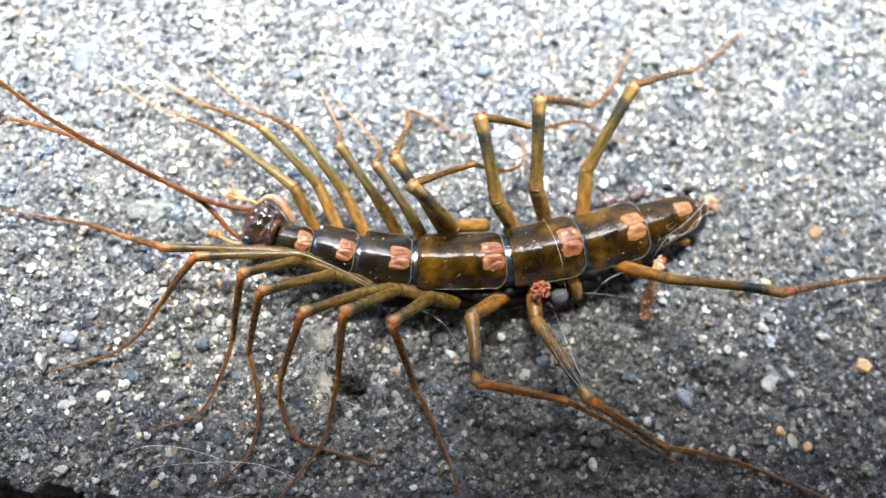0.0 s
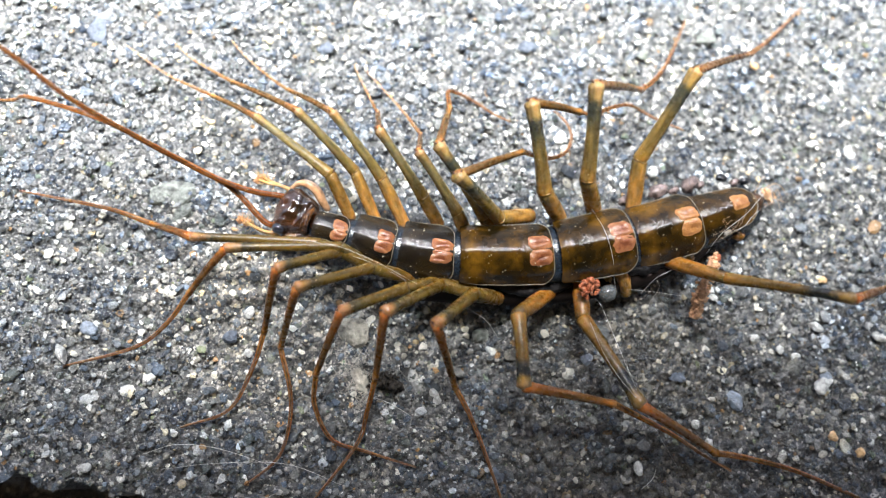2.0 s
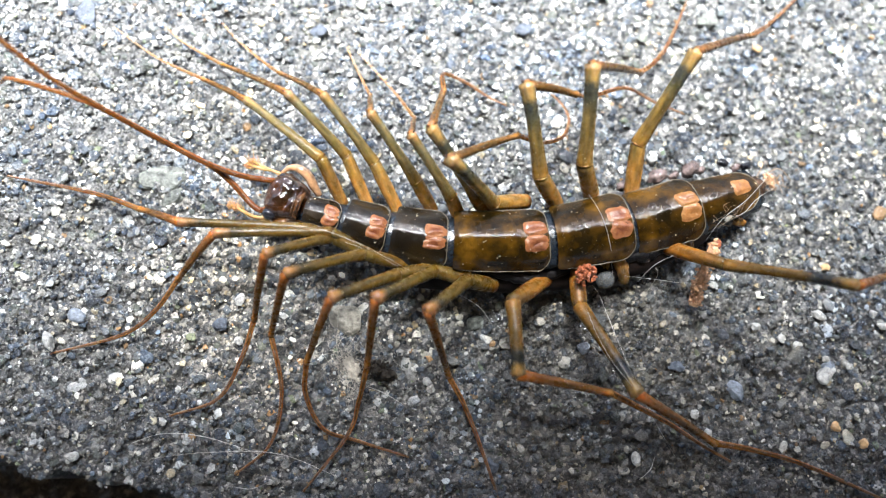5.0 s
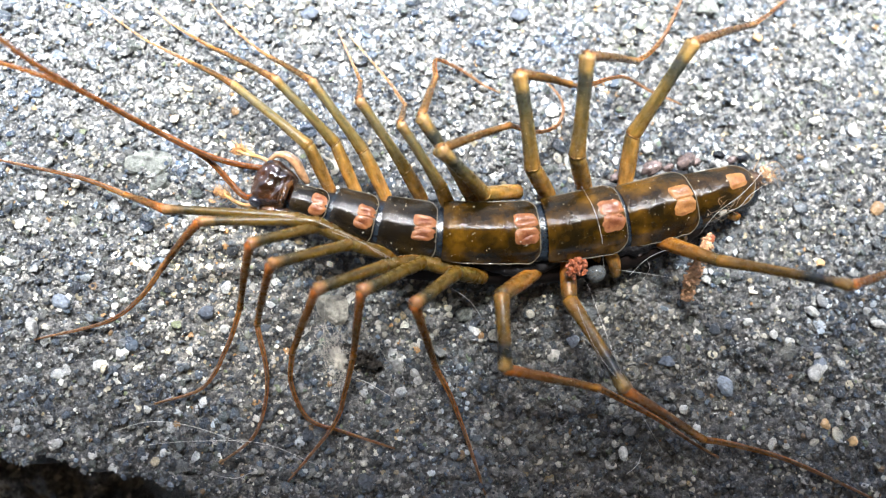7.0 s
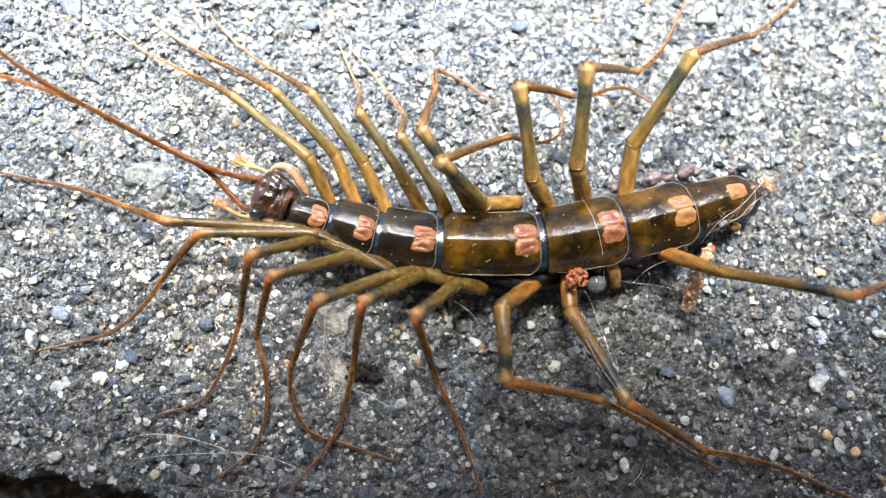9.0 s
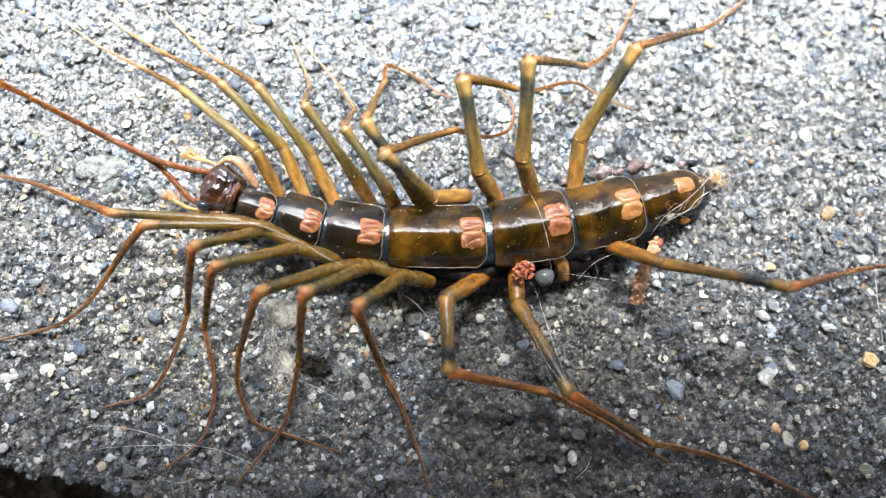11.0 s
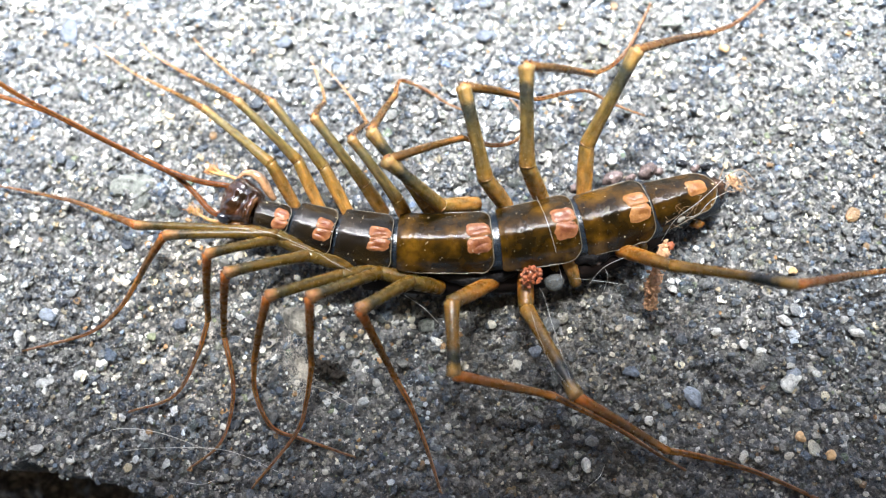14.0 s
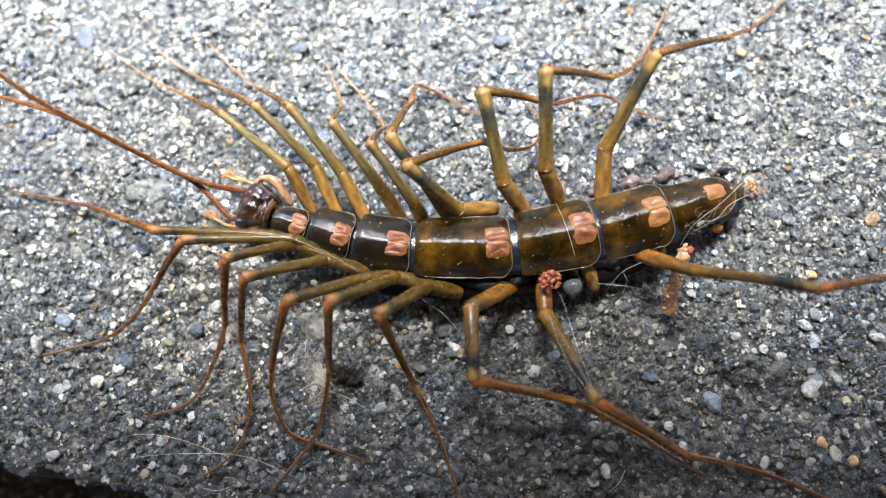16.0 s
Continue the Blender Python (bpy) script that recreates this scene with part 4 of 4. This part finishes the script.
for at, size, turn, material, label, seed in (
        ((-3.04, 1.25, -0.01), (0.26, 0.17, 0.045), 12, STONE_GREEN, "large flat grey-green stone set in concrete", 1),
        ((-2.95, 1.02, -0.02), (0.16, 0.09, 0.04), 20, STONE_GREEN, "large flat grey-green stone set in concrete", 2),
        ((-3.97, 0.0, 0.0), (0.11, 0.07, 0.06), -35, STONE_BLUE, "pale blue-grey stone chip set in concrete", 3),
        ((-4.23, -0.2, 0.05), (0.045, 0.12, 0.09), 10, STONE_WHITE, "upright white stone chip set in concrete", 4),
        ((-4.13, -1.3, 0.03), (0.07, 0.05, 0.045), 0, STONE_WHITE, "white quartz chip beside the crack", 5),
        ((3.18, -1.86, 0.01), (0.12, 0.1, 0.06), 30, STONE_WHITE, "white quartz chip set in concrete", 6),
        ((3.27, -1.27, 0.01), (0.09, 0.06, 0.05), -30, STONE_WHITE, "white quartz chip set in concrete", 7),
        ((4.25, -1.88, 0.01), (0.1, 0.09, 0.05), 0, STONE_TAN, "tan stone chip set in concrete", 8),
        ((3.48, -0.81, 0.01), (0.05, 0.05, 0.05), 0, STONE_TAN, "tan stone chip set in concrete", 9),
        ((-3.6, 3.17, -0.01), (0.13, 0.16, 0.06), 0, STONE_DARK, "dark blue-grey stone set in concrete", 10),
        ((2.96, 2.07, 0.0), (0.12, 0.1, 0.06), 0, STONE_GREEN, "flat grey-green stone set in concrete", 11),
        ((3.42, 1.68, 0.0), (0.06, 0.06, 0.04), 0, STONE_TAN, "tan stone chip set in concrete", 12),
        ((0.07, 2.0, 0.0), (0.06, 0.09, 0.05), 0, STONE_DARK, "dark blue-grey stone set in concrete", 13),
        ((2.23, -1.85, 0.01), (0.08, 0.11, 0.06), 20, STONE_BLUE, "pale blue-grey stone chip set in concrete", 14),
        ((-0.2, -0.74, 0.0), (0.1, 0.07, 0.06), 10, STONE_GREEN, "flat grey-green stone set in concrete", 15),
        ((2.60, -1.27, 0.0), (0.052, 0.046, 0.028), -10, STONE_WHITE, "white quartz chip set in concrete", 16),
        ((2.98, -1.53, 0.0), (0.057, 0.046, 0.028), 35, STONE_WHITE, "white quartz chip set in concrete", 17),
        ((0.82, -1.17, 0.0), (0.069, 0.069, 0.041), 29, STONE_BLUE, "pale blue-grey stone chip set in concrete", 18),
        ((1.77, -2.00, 0.0), (0.046, 0.052, 0.028), -24, STONE_WHITE, "white quartz chip set in concrete", 19),
        ((1.10, -2.31, 0.0), (0.052, 0.075, 0.031), 7, STONE_WHITE, "white quartz chip set in concrete", 20),
        ((3.37, -2.58, 0.0), (0.063, 0.052, 0.031), 37, STONE_TAN, "tan stone chip set in concrete", 21),
        ((3.14, -2.38, 0.0), (0.063, 0.057, 0.034), 20, STONE_TAN, "tan stone chip set in concrete", 22),
        ((-0.76, -1.22, 0.0), (0.046, 0.052, 0.028), 40, STONE_WHITE, "white quartz chip set in concrete", 23),
        ((3.85, -1.36, 0.0), (0.052, 0.040, 0.024), 34, STONE_WHITE, "white quartz chip set in concrete", 24),
        ((3.94, -1.51, 0.0), (0.092, 0.052, 0.031), -32, STONE_WHITE, "white quartz chip set in concrete", 25),
        ((3.23, -1.80, 0.0), (0.080, 0.069, 0.041), 37, STONE_BLUE, "pale blue-grey stone chip set in concrete", 26),
        ((-1.43, -0.46, 0.0), (0.195, 0.172, 0.103), -39, STONE_PALE, "large pale grey-beige stone set in concrete", 27),
        ((-1.24, 2.61, 0.0), (0.098, 0.075, 0.045), 20, STONE_DARK, "dark blue-grey stone set in concrete", 28),
        ((0.92, 2.28, 0.0), (0.103, 0.075, 0.045), -7, STONE_DARK, "dark blue-grey stone set in concrete", 29),
        ((3.23, 1.03, 0.0), (0.080, 0.069, 0.041), 30, STONE_GREEN, "flat grey-green stone set in concrete", 30),
        ((4.33, 1.51, 0.0), (0.069, 0.057, 0.034), -11, STONE_TAN, "tan stone chip set in concrete", 31),
        ((3.83, 0.67, 0.0), (0.086, 0.052, 0.031), -16, STONE_WHITE, "white quartz chip set in concrete", 32),
        ((-2.64, -0.33, 0.0), (0.092, 0.075, 0.045), 20, STONE_DARK, "dark blue-grey stone set in concrete", 33),
        ((-2.43, -0.11, 0.0), (0.075, 0.063, 0.038), 29, STONE_WHITE, "white quartz chip set in concrete", 34),
        ((-2.50, -0.51, 0.0), (0.046, 0.052, 0.028), 30, STONE_WHITE, "white quartz chip set in concrete", 35),
        ((-0.74, -1.29, 0.0), (0.046, 0.046, 0.028), 20, STONE_WHITE, "white quartz chip set in concrete", 36),
        ((2.83, -1.43, 0.0), (0.046, 0.063, 0.028), 10, STONE_WHITE, "white quartz chip set in concrete", 37),
        ((-0.30, -2.11, 0.0), (0.075, 0.086, 0.045), -21, STONE_DARK, "dark blue-grey stone set in concrete", 38),
        ((1.86, -2.20, 0.0), (0.046, 0.046, 0.028), -11, STONE_WHITE, "white quartz chip set in concrete", 39),
        ((1.70, -1.51, 0.0), (0.092, 0.069, 0.041), -21, STONE_DARK, "dark blue-grey stone set in concrete", 40)):
    stone_chip(at, size, turn, material, label, seed)


def fibre(points, label, thick=0.003):
    return tagged(part("fibre", tube("fibre", points, lambda f: thick * (1 - 0.5 * abs(2 * f - 1)), 30, 5), FIBRE), label, "fibre", "loose fibres")


LOOSE = "fine white fibre lying loose on the concrete"
for line in ([(-3.58, -1.28, 0.03), (-3.26, -1.25, 0.12), (-2.89, -1.35, 0.1), (-2.39, -1.62, 0.03)], [(-3.42, -1.45, 0.03), (-2.91, -1.49, 0.08), (-2.27, -1.62, 0.06), (-1.77, -1.92, 0.02)],
             [(-2.72, -1.84, 0.02), (-2.55, -1.89, 0.06), (-2.41, -1.87, 0.02)], [(4.57, -0.83, 0.05), (4.43, -1.31, 0.12), (4.41, -1.85, 0.03)],
             [(1.27, -2.32, 0.02), (1.19, -2.42, 0.06), (1.07, -2.5, 0.02)], [(-1.38, -1.14, 0.08), (-1.21, -1.24, 0.15), (-1.03, -1.39, 0.02)], [(-0.34, -0.46, 0.3), (-0.17, -0.64, 0.4), (-0.03, -0.8, 0.03)]):
    fibre(line, LOOSE)
CAUGHT = "fine white fibre caught on the centipede"
for line in ([(0.805, -0.845, 0.5), (0.823, -1.105, 0.6), (0.871, -1.361, 0.72), (0.95, -1.556, 0.8), (1.1, -1.72, 0.6), (1.223, -1.85, 0.3), (1.338, -2.068, 0.15), (1.47, -2.361, 0.03)], [(1.28, -0.58, 0.36), (1.52, -0.67, 0.45), (1.77, -0.74, 0.4)],
             [(1.42, -0.65, 0.28), (1.56, -0.54, 0.4), (1.71, -0.49, 0.42), (1.93, -0.45, 0.42)], [(1.58, -0.53, 0.4), (1.6, -0.63, 0.35), (1.57, -0.74, 0.03)],
             [(1.05, 0.3, 0.5), (1.08, -0.03, 0.715), (1.12, -0.3, 0.64), (1.15, -0.46, 0.45), (1.18, -0.6, 0.3)], [(2.98, 0.19, 0.4), (2.59, -0.07, 0.54), (2.32, -0.21, 0.5), (2.19, -0.36, 0.3)],
             [(3.05, 0.06, 0.28), (2.7, -0.08, 0.49), (2.54, -0.19, 0.48), (2.32, -0.21, 0.49)], [(-1.54, 0.26, 0.6), (-1.17, 0.06, 0.66), (-0.91, -0.12, 0.58), (-0.76, -0.24, 0.48)],
             [(-1.916, 0.355, 0.72), (-1.674, 0.302, 0.8), (-1.429, 0.21, 0.86), (-1.095, -0.007, 0.86), (-0.771, -0.237, 0.72)], [(0.93, -0.62, 0.42), (0.95, -0.731, 0.5), (0.958, -1.052, 0.66), (0.976, -1.329, 0.76), (1.006, -1.55, 0.8)]):
    fibre(line, CAUGHT, 0.0019)
for line in ([(1.66, 0.64, 0.72), (1.84, 0.86, 0.86), (2.0, 1.04, 1.02), (2.15, 1.21, 1.22)], [(1.68, 0.62, 0.68), (1.9, 0.88, 0.88), (2.07, 1.08, 1.03), (2.16, 1.2, 1.16)]):
    fibre(line, CAUGHT, 0.003)


bunch = random.Random(17)
knot = tagged(part("thread_knot", blob("thread_knot", (2.37, -0.22, 0.5), (0.032, 0.018, 0.014), 30, 1.2, 2, 10, 14), STONE_PALE), "small grey knot of lint on the centipede's tail", "lint")
for k in range(9):
    c = Vector((2.28, -0.24, 0.5)).lerp(Vector((2.56, -0.1, 0.54)), bunch.random())
    d = Vector((bunch.gauss(0.03, 0.05), bunch.gauss(0.02, 0.045), bunch.uniform(-0.01, 0.03)))
    part("strand", tube("strand", [c - d, c + Vector((bunch.gauss(0, 0.03), bunch.gauss(0, 0.03), 0.02)), c + d], lambda f: 0.0011, 8, 4), THREAD, knot)
for k in range(9):
    curl = random.Random(k + 60)
    start, bend = Vector((3.0 + curl.uniform(-0.06, 0.1), 0.17 + curl.uniform(-0.12, 0.08), 0.12)), curl.uniform(-0.12, 0.12)
    tip = start + Vector((curl.uniform(0.12, 0.3), curl.uniform(-0.12, 0.12), -0.05))
    tagged(part("thread", tube("thread", [start, start.lerp(tip, 0.4) + Vector((bend * 0.3, bend, 0.08)), tip], lambda f: 0.0045 * (1 - 0.5 * f), 14, 5), THREAD), "fine tan thread curling at the tail end", "fibre", "loose fibres")


def crumbs(name, label, category, centres, spread, count, material, size, seed):
    """A lumpy mass with small crumbs pressed into it, each a part of it."""
    rng = random.Random(seed)
    thick = 1.3 * spread
    core = [tuple(c) for c in centres] if len(centres) > 1 else [centres[0], tuple(v + 0.02 for v in centres[0])]
    whole = tagged(part(name, tube(name, core, lambda f: 0.6 * thick * (1 + 0.5 * noise.noise(Vector((f * 9, seed, 0)))), 24, 12), material), label, category)
    for k in range(count):
        c = Vector(rng.choice(core)).lerp(Vector(rng.choice(core[-2:])), rng.random() * 0.25)
        way = Vector((rng.gauss(0, 1), rng.gauss(0, 1), abs(rng.gauss(0, 1)))).normalized()
        at = c + way * thick * rng.uniform(0.5, 1.2)
        r = size * rng.uniform(0.5, 1.4)
        part("crumb", blob("crumb", at, (r, r * rng.uniform(0.5, 1.1), r * rng.uniform(0.5, 1.0)), rng.uniform(0, 180), 0.9, k + seed, 7, 10), material, whole)
    return whole


crumbs("red_debris", "clump of glossy red-brown crumbs on a leg", "debris", [(0.86, -0.52, 0.47)], 0.06, 80, CRUMB_RED, 0.019, 3)
crumbs("tan_debris", "chain of tan and pink crumbs hanging at a leg", "debris", [(2.127, -0.472, 0.55), (2.09, -0.56, 0.5), (2.029, -0.677, 0.4), (2.009, -0.775, 0.3), (2.006, -0.849, 0.2), (1.992, -0.931, 0.12)], 0.048, 190, CRUMB_TAN, 0.02, 5)
crumbs("tail_debris", "small orange crumbs at the tail end", "debris", [(3.08, 0.19, 0.12), (3.12, 0.13, 0.08)], 0.04, 24, CRUMB_TAN, 0.015, 9)
tagged(part("droplet", blob("droplet", (1.1, -0.57, 0.28), (0.1, 0.095, 0.095), 0, 0.05), DROP), "round milky grey droplet beside a leg", "droplet")
tagged(part("bud", blob("bud", (2.22, -0.44, 0.42), (0.05, 0.045, 0.05), 0, 0.3), CRUMB_RED), "small dark red bud on the centipede", "debris")


def lint():
    """A tuft of beige lint beside a patch of dark soil."""
    rng = random.Random(8)
    tuft = tagged(part("lint_tuft", blob("lint_tuft", (-1.46, -0.97, 0.05), (0.05, 0.09, 0.03), 20, 1.3, 3, 24, 30), LINT), "fluffy beige lint tuft on the concrete", "lint")
    for _ in range(110):
        c = Vector((-1.49 + rng.gauss(0, 0.05), -0.93 + rng.gauss(0, 0.13), 0.08))
        d = Vector((rng.gauss(0, 0.08), rng.gauss(0, 0.09), rng.uniform(-0.03, 0.06)))
        e = Vector((rng.gauss(0, 0.08), rng.gauss(0, 0.08), 0.03))
        part("strand", tube("strand", [c - d, c + e, c + d], lambda f: 0.0009, 8, 4), LINT, tuft)
    crumbs("soil_patch", "small patch of dark brown crumbly soil on concrete", "soil", [(-1.3, -0.98, 0.03), (-1.2, -1.02, 0.03), (-1.12, -1.08, 0.02)], 0.07, 60, SOIL, 0.024, 5)


lint()


def motions():
    """The animal rests: only the camera moves."""


motions()
